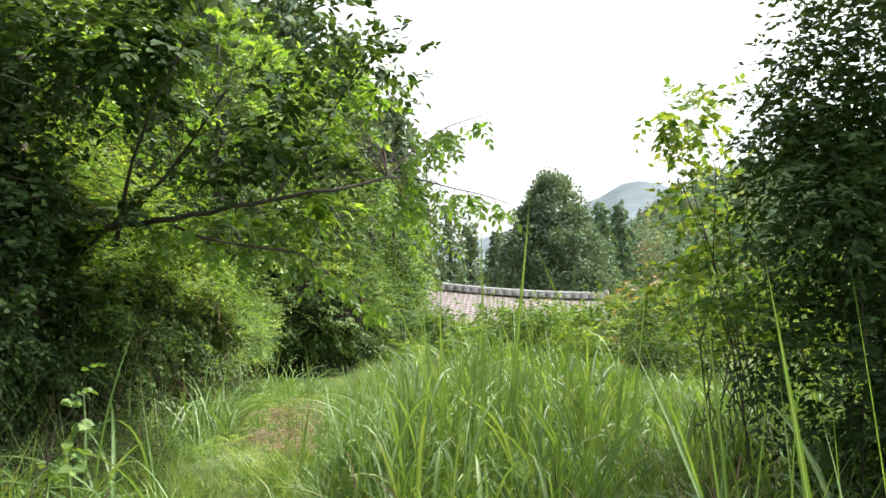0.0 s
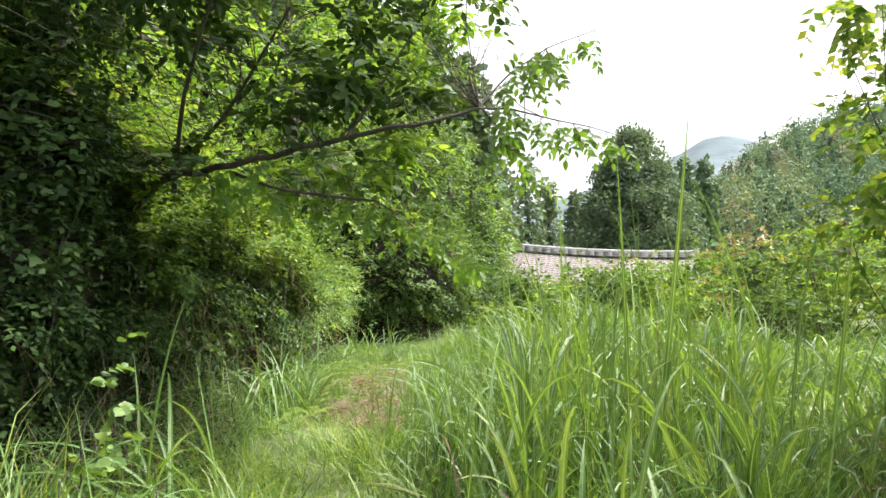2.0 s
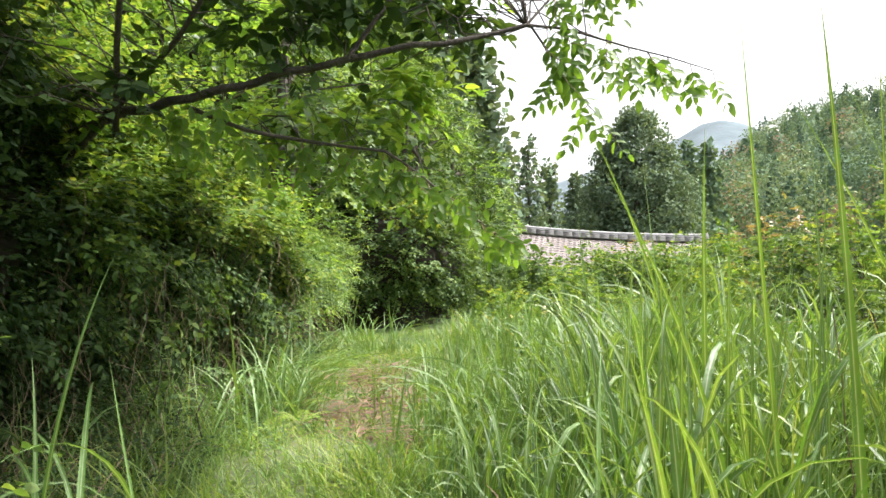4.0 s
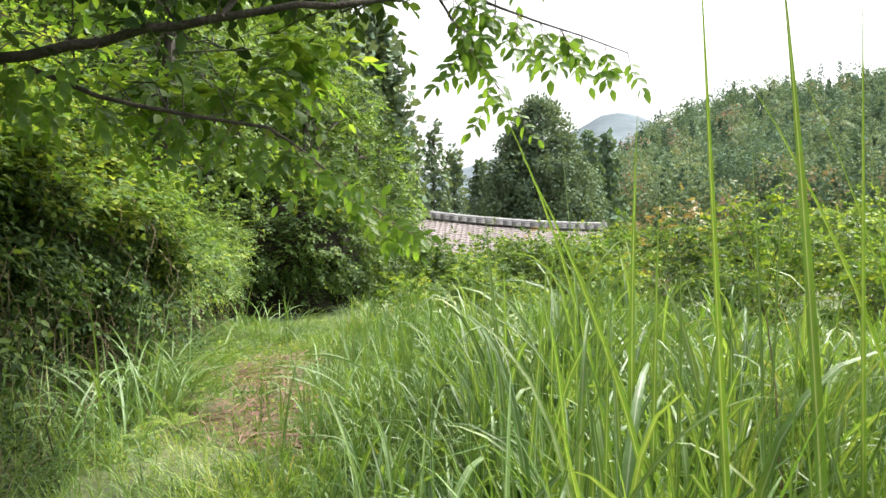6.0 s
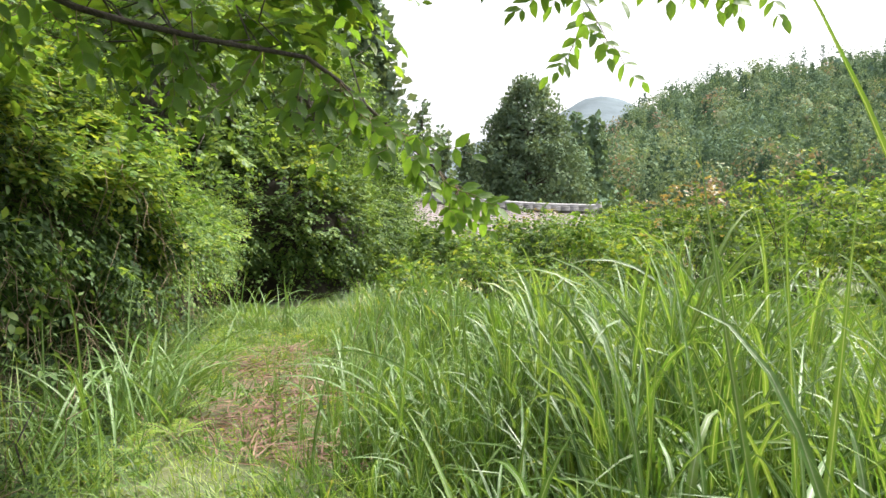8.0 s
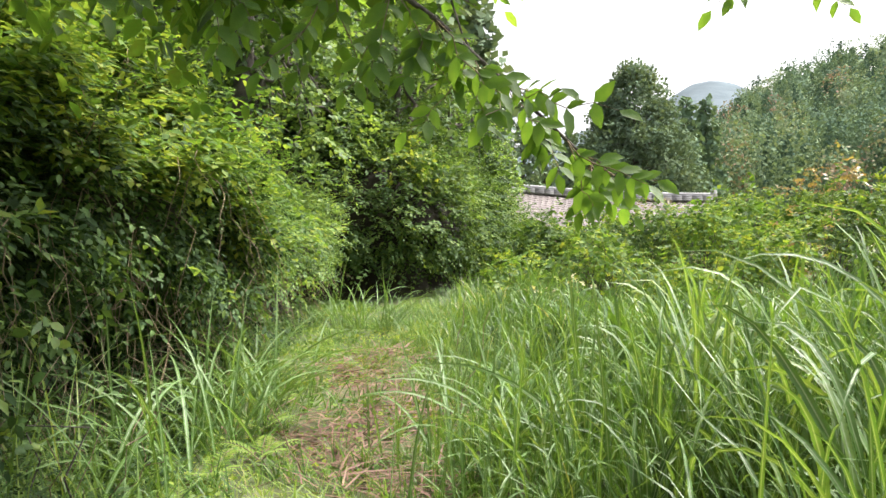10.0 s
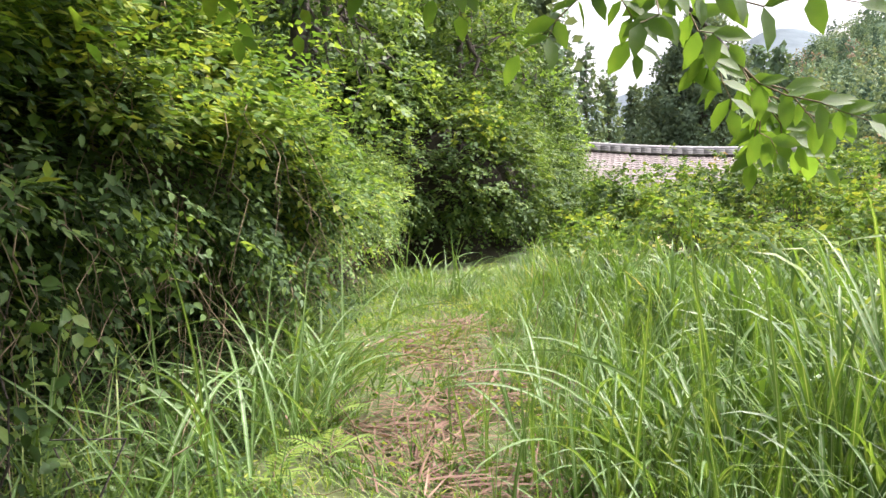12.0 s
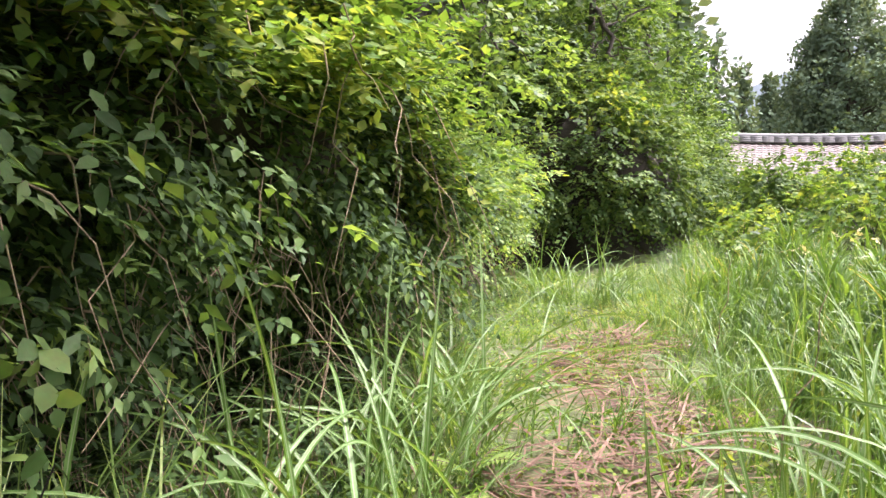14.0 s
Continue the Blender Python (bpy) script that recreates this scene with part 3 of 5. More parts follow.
# ---- house ----
def house():
    ob = tagged(new("house"), "low house with a grey tiled roof behind shrubs", "house")
    ob.location = (0, 38.8, -0.36)
    x0, x1 = -7.5, 5.6
    xs = np.linspace(x0, x1, 60)
    top = 3.0 + 0.0065 * (x1 - xs) ** 2

    # roof slopes with courses of curved tiles
    def slope(sign):
        geos = []
        n_course, n_col = 15, 49
        cw = (x1 - x0) / n_col
        for i in range(n_course):
            t0, t1 = i / n_course, (i + 1.12) / n_course
            for j in range(n_col):
                xa = x0 + j * cw
                u = np.linspace(0, 1, 5)
                x = xa + u * cw
                zc = 3.0 + 0.0065 * (x1 - x) ** 2
                wave = 0.02 * np.cos(u * 2 * math.pi)
                rows = []
                for t, lift in ((t0, 0.0), (t1, 0.03)):
                    drop = 2.0 * (0.62 * t + 0.38 * t * t * 0.6 + 0.0)
                    rows.append(np.stack((x, np.full(5, sign * -4.4 * t), zc - drop + wave + lift), axis=1))
                v = np.concatenate(rows)
                f = np.array([(k, k + 1, k + 6, k + 5) for k in range(4)])
                geos.append((v, f))
        return join_geo(geos)
    roof = ob
    for sign in (1, -1):
        v, f = slope(sign)
        tagged(mesh_object("roof_tiles", v, f, M_TILE, roof), "weathered grey clay tiles", kind="stuff")
    # ridge: three flat courses and a round cap
    for k, (w, z) in enumerate(((0.36, 0.06), (0.31, 0.14), (0.26, 0.22))):
        n = 30
        course = new("ridge_course")
        course.parent = roof
        for j in range(n):
            xa, xb = x0 - 0.1 + (x1 - x0 + 0.2) * j / n, x0 - 0.1 + (x1 - x0 + 0.2) * (j + 0.994) / n
            za, zb = (3.0 + 0.0065 * (x1 - q) ** 2 + z for q in (xa, xb))
            v = np.array([(xa, -w, za - 0.035), (xb, -w, zb - 0.035), (xb, w, zb - 0.035), (xa, w, za - 0.035),
                          (xa, -w, za + 0.035), (xb, -w, zb + 0.035), (xb, w, zb + 0.035), (xa, w, za + 0.035)])
            f = np.array([(0, 1, 5, 4), (1, 2, 6, 5), (2, 3, 7, 6), (3, 0, 4, 7), (4, 5, 6, 7), (3, 2, 1, 0)])
            mesh_object("ridge_tile", v, f, M_RIDGE, course)
    line = np.stack((np.linspace(x0 - 0.15, x1 + 0.15, 40),) * 3, axis=1)
    line[:, 1] = 0
    line[:, 2] = 3.0 + 0.0065 * (x1 - line[:, 0]) ** 2 + 0.29
    v, f = tube_geo(line, np.full(40, 0.11), 10)
    mesh_object("ridge_cap", v, f, M_RIDGE, roof, "pale rounded ridge cap", smooth=True)
    v, f = tube_geo(np.array([(x1 + 0.05, 0, 3.0), (x1 + 0.16, 0, 3.2), (x1 + 0.2, 0, 3.52)]), (0.2, 0.22, 0.1), 8)
    mesh_object("ridge_end_tile", v, f, M_RIDGE, roof)

    def box(name, a, b, mat):
        (ax, ay, az), (bx, by, bz) = a, b
        v = [(ax, ay, az), (bx, ay, az), (bx, by, az), (ax, by, az), (ax, ay, bz), (bx, ay, bz), (bx, by, bz), (ax, by, bz)]
        f = np.array([(0, 1, 5, 4), (1, 2, 6, 5), (2, 3, 7, 6), (3, 0, 4, 7), (4, 5, 6, 7), (3, 2, 1, 0)])
        mesh_object(name, v, f, mat, ob)
    box("wall", (x0 + 0.8, -3.2, -0.1), (x1 - 0.6, -3.05, 1.75), M_PLASTER)
    box("wall", (x0 + 0.8, 3.05, -0.1), (x1 - 0.6, 3.2, 1.75), M_PLASTER)
    box("wall", (x1 - 0.6, -3.2, -0.1), (x1 - 0.45, 3.2, 1.75), M_PLASTER)
    box("wall", (x0 + 0.65, -3.2, -0.1), (x0 + 0.8, 3.2, 1.75), M_PLASTER)


house()

# ---- bank greenery ----
def bank_cover(name, label, n, y0, y1, p0, p1, size, mat, thick=0.16, widen=1.4, shape=(SLIM_V, SLIM_F), gap=0.0, hang=0.5, loose=0.6):
    p, nn = bank_pick(n // 7, edge_at(y0), edge_at(y1), p0, p1)
    g = np.array([noise.noise(Vector(q * 1.6)) for q in p])
    keep = g > gap
    p, nn = p[keep], nn[keep]
    p = p + nn * np.abs(rng.normal(0, thick, (len(p), 1))) + rng.normal(0, 0.03, p.shape)
    D = unit(nn + np.array((0, 0, 0.25 - hang)) + rng.normal(0, loose * 0.7, p.shape))
    P, T, N, Z = spray_points(p, D, size * 3.2, 7, size)
    high = P[:, 2] > 0.02
    ob = leaves(name, P[high], T[high], N[high], Z[high], mat, shape=shape, widen=widen)
    return tagged(ob, label, "foliage", kind="stuff")


# shade of the bank's face, hollow and foot is put into dark leaves
bank_cover("vine_leaves", "small vine leaves hanging over the earth bank, shade in their dark colour", 26000, -3, 4.8, 4, 11, 0.06, M_DARK_SHADE_LEAF, 0.28, 1.1, shape=(DIAMOND_V, DIAMOND_F), gap=-0.3, hang=0.35, loose=0.9)
bank_cover("vine_leaves", "pointed vine leaves over the earth bank, shade in their dark colour", 34000, 4.8, 9.6, 4, 11, 0.066, M_DARK_SHADE_LEAF, 0.3, 0.9, shape=(OVAL_V, OVAL_F), gap=-0.08, hang=0.3, loose=0.9)
bank_cover("ivy_leaves", "sparse ivy in the hollow under the bank, coloured dark for its shade", 24000, -3, 9.8, 0.5, 5, 0.05, M_DARK_SHADE_LEAF, 0.06, 1.2, shape=(DIAMOND_V, DIAMOND_F), gap=-0.3, hang=0.6, loose=0.8)
bank_cover("ivy_leaves", "dense small ivy close over the earth bank, shade in its dark colour", 56000, -3, 6.0, 4, 20, 0.065, M_DARK_SHADE_LEAF, 0.06, 1.4, shape=(DIAMOND_V, DIAMOND_F), gap=-1.0, hang=0.5, loose=0.6)
bank_cover("ivy_leaves", "dense green ivy close over the earth bank", 60000, 5.8, 9.8, 4, 20, 0.06, M_MID, 0.06, 1.4, shape=(DIAMOND_V, DIAMOND_F), gap=-1.0, hang=0.5, loose=0.6)
bank_cover("foot_leaves", "low leaves and runners at the foot of the bank, coloured dark for shade", 14000, 2, 9.8, 0, 3, 0.05, M_DARK_SHADE_LEAF, 0.2, 1.1, gap=-0.25, hang=0.4, loose=0.9)
bank_cover("vine_leaves", "pointed vine leaves hanging over the earth bank", 16000, 5.0, 9.6, 5, 10, 0.07, M_BANK, 0.3, 1.0, gap=-0.05, loose=0.8, hang=0.3)
# top and lip get a lighter leaf colour in place of sunlight
bank_cover("vine_leaves", "green vine leaves on top of the earth bank, sunlight in their bright colour", 62000, 5.0, 9.6, 7, 15, 0.075, M_SHRUB, 0.32, gap=-0.4, hang=0.2)
bank_cover("vine_leaves", "green vine leaves at the lip of the bank, sunlight in their bright colour", 10000, 4.7, 6.8, 9, 13, 0.07, M_SHRUB, 0.34, gap=-0.2, hang=0.1)
bank_cover("vine_leaves", "vine leaves on top of the earth bank, tree shade in their dark colour", 40000, -4, 5.4, 8, 20, 0.075, M_DARK_SHADE_LEAF, 0.28, shape=(DIAMOND_V, DIAMOND_F), gap=-0.9)
bank_cover("shrub_leaves", "fine grey-green leaves of low bushes over the bank", 85000, 9.4, 15.6, 6.5, 18, 0.055, M_BANK, 0.24, shape=(DIAMOND_V, DIAMOND_F), gap=-0.25, widen=1.2, loose=0.8)
bank_cover("shrub_leaves", "leafy green scrub on the far side of the hollow", 56000, 16.0, 27, 4, 20, 0.1, M_MID, 0.3, shape=(DIAMOND_V, DIAMOND_F), gap=-0.45)
bank_cover("slope_leaves", "green undergrowth over the wooded slope", 38000, 3, 45, 17, 24, 0.22, M_DARK_SHADE_LEAF, 0.5, shape=(DIAMOND_V, DIAMOND_F), gap=-0.6)

# hanging roots and dry stems under the overhang, and dead runners in its leaves
geos = []
for k in range(800):
    p, nn = bank_pick(1, edge_at(0 if k < 550 else 5), edge_at(15.3 if k < 550 else 9.6), 2 if k < 550 else 5, 7 if k < 550 else 10)
    p, nn = p[0], nn[0]
    q = p + nn * (rng.uniform(0.05, 0.3) if k < 550 else rng.uniform(0.15, 0.5))
    e = q + np.array((rng.normal(0, 0.18), rng.normal(0, 0.3), -rng.uniform(0.25, 0.9)))
    e[2] = max(e[2], 0.02)
    geos.append(tube_geo(bent(p if k < 550 else q, e, rng.uniform(-0.2, 0.1), 0.03, 6), np.linspace(0.004, 0.0015, 6), 4))
v, f = join_geo(geos)
tagged(mesh_object("dry_stems", v, f, M_STALK), "dry brown stems and roots hanging off the bank", "stems", kind="stuff")

# ---- bushes on the bank ----
BUSHES = [(-2.75, 7.3, 2.0, 0.4, 0.5, 0.35, M_SHRUB), (-2.7, 6.5, 1.95, 0.35, 0.5, 0.35, M_BANK), (-2.6, 8.0, 1.55, 0.35, 0.45, 0.35, M_BANK), (-3.2, 8.0, 2.4, 0.5, 0.6, 0.4, M_SHRUB), (-2.75, 8.4, 1.9, 0.5, 0.6, 0.5, M_SHRUB), (-3.0, 7.2, 2.6, 0.5, 0.7, 0.45, M_SHRUB), (-3.2, 6.0, 2.9, 0.5, 0.7, 0.5, M_DARK_SHADE_LEAF), (-3.3, 9.7, 1.5, 0.5, 0.6, 0.45, M_SHRUB), (-3.5, 10.8, 1.25, 0.45, 0.6, 0.4, M_BANK),
          (-3.65, 12.0, 1.2, 0.5, 0.7, 0.45, M_BANK), (-3.8, 13.2, 1.15, 0.5, 0.7, 0.5, M_BANK), (-3.95, 14.4, 1.1, 0.45, 0.6, 0.5, M_BANK), (-4.3, 10.8, 2.2, 0.6, 0.8, 0.5, M_SHRUB), (-4.6, 13.0, 2.2, 0.7, 0.9, 0.6, M_SHRUB),
          (-3.3, 16.5, 1.5, 0.7, 0.5, 0.7, M_BANK), (-2.7, 17.0, 1.4, 0.6, 0.6, 0.8, M_BANK), (-2.9, 16.9, 2.6, 0.7, 0.7, 0.6, M_SHRUB), (-2.4, 18.4, 2.0, 0.7, 0.9, 0.8, M_BANK), (-2.2, 20.5, 1.8, 0.7, 0.9, 0.9, M_DARK_SHADE_LEAF)]
for x, y, z, rx, ry, rz, mt in BUSHES:
    foot = (x - 0.5, y, z - 0.5)
    shrub("bank_bush", "rounded leafy bush growing out of the bank", foot, [((x, y, z), (rx, ry, rz)), ((x + 0.1, y + 0.5 * ry, z - 0.35 * rz), (rx * 0.7, ry * 0.7, rz * 0.7)), ((x, y - 0.5 * ry, z - 0.2 * rz), (rx * 0.7, ry * 0.6, rz * 0.7))],
          mt, 0.07 if y < 15 else 0.1, 230 if y < 15 else 150, 9, 0.08, shape=(DIAMOND_V, DIAMOND_F), category="bush", group="bushes on the bank")

# ---- trees on the slope ----
tree("slope_tree", "vine-wrapped dark tree at the top of the bank", (-3.8, 11.6, 1.6), (-3.7, 11.8, 5.0), 0.16,
     [((-3.6, 11.7, 2.6), (0.45, 0.5, 0.9)), ((-3.7, 11.8, 3.9), (0.7, 0.7, 1.0)), ((-4.2, 12.4, 5.2), (1.3, 1.4, 1.0))], M_DARK_SHADE_LEAF, 0.11, 90)
SLOPE = [((-4.6, 8.0, 2.6), (-4.4, 8.2, 6.0), [((-4.0, 7.6, 4.2), (1.3, 1.4, 0.9)), ((-5.0, 9.0, 5.4), (1.7, 1.6, 1.3)), ((-3.6, 9.4, 4.4), (1.0, 1.2, 0.9))]),
         ((-4.9, 14.5, 2.2), (-4.5, 14.6, 5.5), [((-3.9, 14.4, 3.0), (1.0, 1.2, 1.1)), ((-4.6, 15.4, 4.6), (1.5, 1.5, 1.3)), ((-4.0, 13.4, 4.2), (1.1, 1.1, 1.0))]),
         ((-3.9, 18.5, 1.9), (-3.6, 18.6, 5.0), [((-3.0, 18.2, 2.7), (1.1, 1.3, 1.2)), ((-3.4, 19.4, 4.4), (1.4, 1.5, 1.3)), ((-4.4, 18.0, 5.6), (1.6, 1.6, 1.3))]),
         ((-3.6, 23.0, 1.9), (-3.4, 23.2, 5.0), [((-2.6, 22.8, 2.6), (1.0, 1.4, 1.2)), ((-3.3, 24.0, 4.2), (1.4, 1.6, 1.3)), ((-4.6, 23.6, 6.0), (1.8, 1.8, 1.5))]),
         ((-4.0, 29.0, 1.9), (-3.8, 29.2, 5.5), [((-3.0, 28.6, 2.8), (1.2, 1.5, 1.4)), ((-3.8, 30.0, 4.6), (1.6, 1.6, 1.4)), ((-5.4, 29.6, 6.8), (2.0, 2.0, 1.6))]),
         ((-7.4, 12.0, 4.6), (-7.2, 12.2, 9.0), [((-6.6, 11.6, 7.0), (1.8, 1.8, 1.5)), ((-7.6, 13.2, 8.8), (2.1, 2.0, 1.7)), ((-6.2, 13.4, 6.2), (1.5, 1.5, 1.3))]),
         ((-7.0, 18.0, 4.4), (-6.8, 18.2, 9.0), [((-6.0, 17.6, 7.0), (1.8, 1.9, 1.6)), ((-6.8, 19.4, 8.8), (2.0, 2.0, 1.7)), ((-5.6, 19.4, 6.0), (1.5, 1.6, 1.3))]),
         ((-6.6, 25.0, 4.2), (-6.4, 25.2, 9.0), [((-5.6, 24.6, 6.8), (1.9, 2.0, 1.7)), ((-6.4, 26.4, 8.8), (2.0, 2.0, 1.8))]),
         ((-5.6, 3.5, 3.4), (-5.4, 3.6, 7.5), [((-4.6, 3.4, 5.0), (1.5, 1.8, 1.3)), ((-5.4, 4.8, 6.6), (1.8, 1.8, 1.5)), ((-5.2, 1.6, 6.2), (1.8, 1.8, 1.5))])]
for k, (foot, top, lumps) in enumerate(SLOPE):
    tree("slope_tree", "leafy broadleaf tree rooted on the wooded slope", foot, top, 0.13, lumps, (M_TREE, M_BANK, M_MID, M_DARK_SHADE_LEAF, M_TREE, M_MID)[k % 6] if foot[1] > 5 else M_DARK_SHADE_LEAF, 0.12 if foot[1] < 16 else 0.14,
         70 if foot[1] < 16 else 70, group="broadleaf trees on the slope", spread=0.2, shape=(SLIM_V, SLIM_F) if foot[1] < 10 else (DIAMOND_V, DIAMOND_F))

# ---- the tree that leans over the lane ----
def overhanging_tree():
    ob = tagged(new("overhanging_tree"), "broadleaf tree leaning from the bank, one long bough over the lane", "tree")
    o = np.array((-3.0, 5.6, 1.6))
    ob.location = o
    trunk = np.array([(-3.0, 5.6, 1.4), (-3.0, 5.5, 2.4), (-2.9, 5.4, 3.6), (-3.0, 5.5, 5.0), (-2.9, 5.7, 6.5)]) - o
    v, f = tube_geo(trunk, (0.15, 0.13, 0.11, 0.08, 0.04), 9)
    mesh_object("trunk", v, f, M_BARK, ob, smooth=True)
    main = resample(np.array([(-3.0, 5.55, 1.75), (-2.3, 5.35, 2.1), (-1.85, 5.2, 2.21), (-1.16, 5.0, 2.24), (-0.75, 4.95, 2.31), (-0.26, 4.95, 2.4), (0.16, 5.1, 2.49), (0.58, 5.4, 2.66)]), 24)
    main[1:-1] += rng.normal(0, 0.012, (22, 3))
    limbs = [(main, 0.038, 0.012)]
    up = resample(np.array([(-2.2, 5.35, 1.97), (-1.7, 5.2, 2.3), (-1.25, 5.05, 2.6), (-1.0, 4.95, 2.85), (-0.6, 4.8, 3.3)]), 14)
    limbs.append((up, 0.024, 0.008))
    low = resample(np.array([(-1.2, 5.05, 2.22), (-0.9, 5.2, 2.1), (-0.5, 5.4, 2.05), (-0.2, 5.5, 2.02), (0.0, 5.7, 1.85), (0.2, 5.92, 1.68), (0.32, 6.1, 1.58)]), 14)
    limbs.append((low, 0.014, 0.005))
    tipa = resample(np.array([(0.58, 5.4, 2.66), (0.78, 5.6, 2.69), (1.11, 5.8, 2.63), (1.35, 5.95, 2.6), (1.6, 6.0, 2.52)]), 10)
    tipb = resample(np.array([(0.6, 5.42, 2.66), (0.68, 5.55, 2.56), (0.81, 5.9, 2.42), (0.95, 6.1, 2.3)]), 8)
    limbs.append((tipa, 0.009, 0.003))
    limbs.append((tipb, 0.007, 0.0025))
    tipc = resample(np.array([(0.58, 5.4, 2.66), (0.75, 5.65, 2.95), (1.05, 5.95, 3.25), (1.4, 6.1, 3.4)]), 10)
    limbs.append((tipc, 0.008, 0.003))
    limbs.append((resample(np.array([(-0.26, 4.95, 2.4), (-0.1, 5.2, 2.8), (0.1, 5.45, 3.3), (0.4, 5.4, 3.8)]), 8), 0.014, 0.005))
    limbs.append((resample(np.array([(-1.7, 5.15, 2.1), (-1.3, 4.6, 2.6), (-0.9, 4.2, 3.0), (-0.5, 3.9, 3.4)]), 8), 0.02, 0.006))
    for p, a, b in limbs:
        v, f = tube_geo(p - o, np.linspace(a, b, len(p)), 7)
        mesh_object("bough", v, f, M_BARK, ob, smooth=True)
    # twigs and leaves
    P = []
    lumps = [((-2.3, 4.8, 3.2), (0.7, 0.7, 0.5)), ((-1.3, 4.9, 3.2), (0.8, 0.6, 0.4)), ((-0.7, 5.5, 2.95), (0.7, 0.6, 0.32)), ((-2.4, 4.2, 2.7), (0.7, 0.8, 0.55)),
             ((-1.2, 4.3, 3.5), (0.9, 0.8, 0.55)), ((-0.3, 5.2, 3.3), (0.6, 0.7, 0.4)), ((-3.0, 5.0, 4.5), (0.9, 0.8, 0.7)), ((-1.3, 5.0, 4.3), (0.9, 0.7, 0.5)),
             ((-0.3, 5.9, 3.8), (0.7, 0.7, 0.45)), ((-2.9, 3.4, 3.2), (0.7, 0.9, 0.7)), ((-1.2, 6.0, 2.35), (0.7, 0.5, 0.28)), ((-0.5, 5.9, 2.25), (0.5, 0.4, 0.2)),
             ((-0.1, 6.6, 3.35), (0.5, 0.5, 0.25)), ((-0.6, 6.3, 3.3), (0.6, 0.6, 0.35)), ((0.5, 5.3, 3.75), (0.5, 0.5, 0.5)), ((0.0, 5.4, 4.3), (0.7, 0.6, 0.5)), ((-0.3, 6.2, 2.6), (0.5, 0.4, 0.4)), ((-2.2, 4.9, 2.6), (0.5, 0.5, 0.3)), ((-2.5, 3.2, 2.2), (0.5, 0.6, 0.5)), ((-2.3, 2.2, 2.8), (0.6, 0.8, 0.6)), ((-1.1, 6.2, 2.32), (0.55, 0.45, 0.22)), ((-0.6, 6.5, 2.45), (0.5, 0.4, 0.2)), ((-1.6, 5.0, 2.35), (0.6, 0.5, 0.25)), ((-0.6, 5.0, 2.6), (0.6, 0.4, 0.25)),
             ((-2.5, 4.5, 3.9), (0.9, 1.0, 0.6)), ((-2.7, 2.6, 3.9), (0.9, 1.0, 0.7)), ((-0.2, 4.8, 2.75), (0.45, 0.4, 0.2)), ((0.1, 5.6, 2.9), (0.5, 0.5, 0.25)), ((0.25, 6.4, 3.7), (0.6, 0.5, 0.4)), ((-0.4, 6.9, 4.0), (0.7, 0.6, 0.4)), ((-2.6, 1.4, 2.4), (0.7, 0.8, 0.9)), ((-2.6, 2.6, 2.3), (0.5, 0.7, 0.7))]
    for c, r in lumps:
        c = np.array(c) - o
        bough = np.concatenate((main[4:24], up[3:], tipa[:6])) if c[2] + o[2] > 2.4 else np.concatenate((main[4:24], low[2:]))
        order = np.argsort(np.linalg.norm(bough - o - c, axis=1))
        for _ in range(4):
            near = bough[order[rng.integers(0, 6)]]
            e = c + unit(rng.normal(size=3)) * np.array(r) * 0.9
            v, f = tube_geo(bent(near - o, e, -0.06, 0.05, 8), np.linspace(0.0045, 0.0012, 8), 4)
            mesh_object("twig", v, f, M_BARK, ob, smooth=True)
        vol = (r[0] * r[1] + r[1] * r[2] + r[0] * r[2]) / 3
        thick = 300 if c[1] + o[1] < 4.7 else 105 if c[2] + o[2] > 2.9 else 150
        P.append(blob_sprays(c, r, int(thick * vol), 9, 0.32, 0.112, 0.2))
    P, T, N, Z = (np.concatenate(q) for q in zip(*P))
    # near-left part of the crown is coloured dark to stand for its shade
    in_shade = (P + o)[:, 1] - 0.5 * ((P + o)[:, 0] + 2) < 5.0
    leaves("crown", P[in_shade], T[in_shade], N[in_shade], Z[in_shade], M_DARK_SHADE_LEAF, ob, "leaves coloured dark for crown shade", shape=(OVAL_V, OVAL_F), widen=1.1)
    leaves("crown", P[~in_shade], T[~in_shade], N[~in_shade], Z[~in_shade], M_TREE, ob, shape=(OVAL_V, OVAL_F), widen=1.1)
    # single leaves in pairs along the drooping tip sprays
    me = leaves("leaf", np.zeros((1, 3)), np.array([[0, 1.0, 0]]), np.array([[0, 0, 1.0]]), [1.0], M_TREE, ob, shape=(OVAL_V, OVAL_F)).data
    sprays = []
    for p, a, b in limbs[2:6]:
        for k in range(2, len(p), 2):
            d = np.array((rng.normal(0.05, 0.12), rng.normal(0, 0.15), -rng.uniform(0.1, 0.3)))
            sprays.append((p[k] - o, p[k] - o + d))
    for k in range(30):
        q = (tipa[rng.integers(1, 10)] if k % 3 else tipb[rng.integers(1, 8)]) - o
        sprays.append((q, q + np.array((rng.normal(0.05, 0.1), rng.normal(0.05, 0.1), -rng.uniform(0.1, 0.32)))))
    for k in range(26):
        q = tipc[rng.integers(2, 10)] - o
        sprays.append((q, q + np.array((rng.normal(0.05, 0.16), rng.normal(0.05, 0.16), rng.uniform(-0.32, 0.1)))))
    for k in range(22):
        q = (low[rng.integers(1, 8)] if k % 2 else main[rng.integers(9, 16)]) - o
        sprays.append((q, q + np.array((rng.normal(0, 0.12), rng.normal(0.1, 0.15), -rng.uniform(0.1, 0.32)))))
    for k in range(20):
        q = low[rng.integers(8, 14)] - o
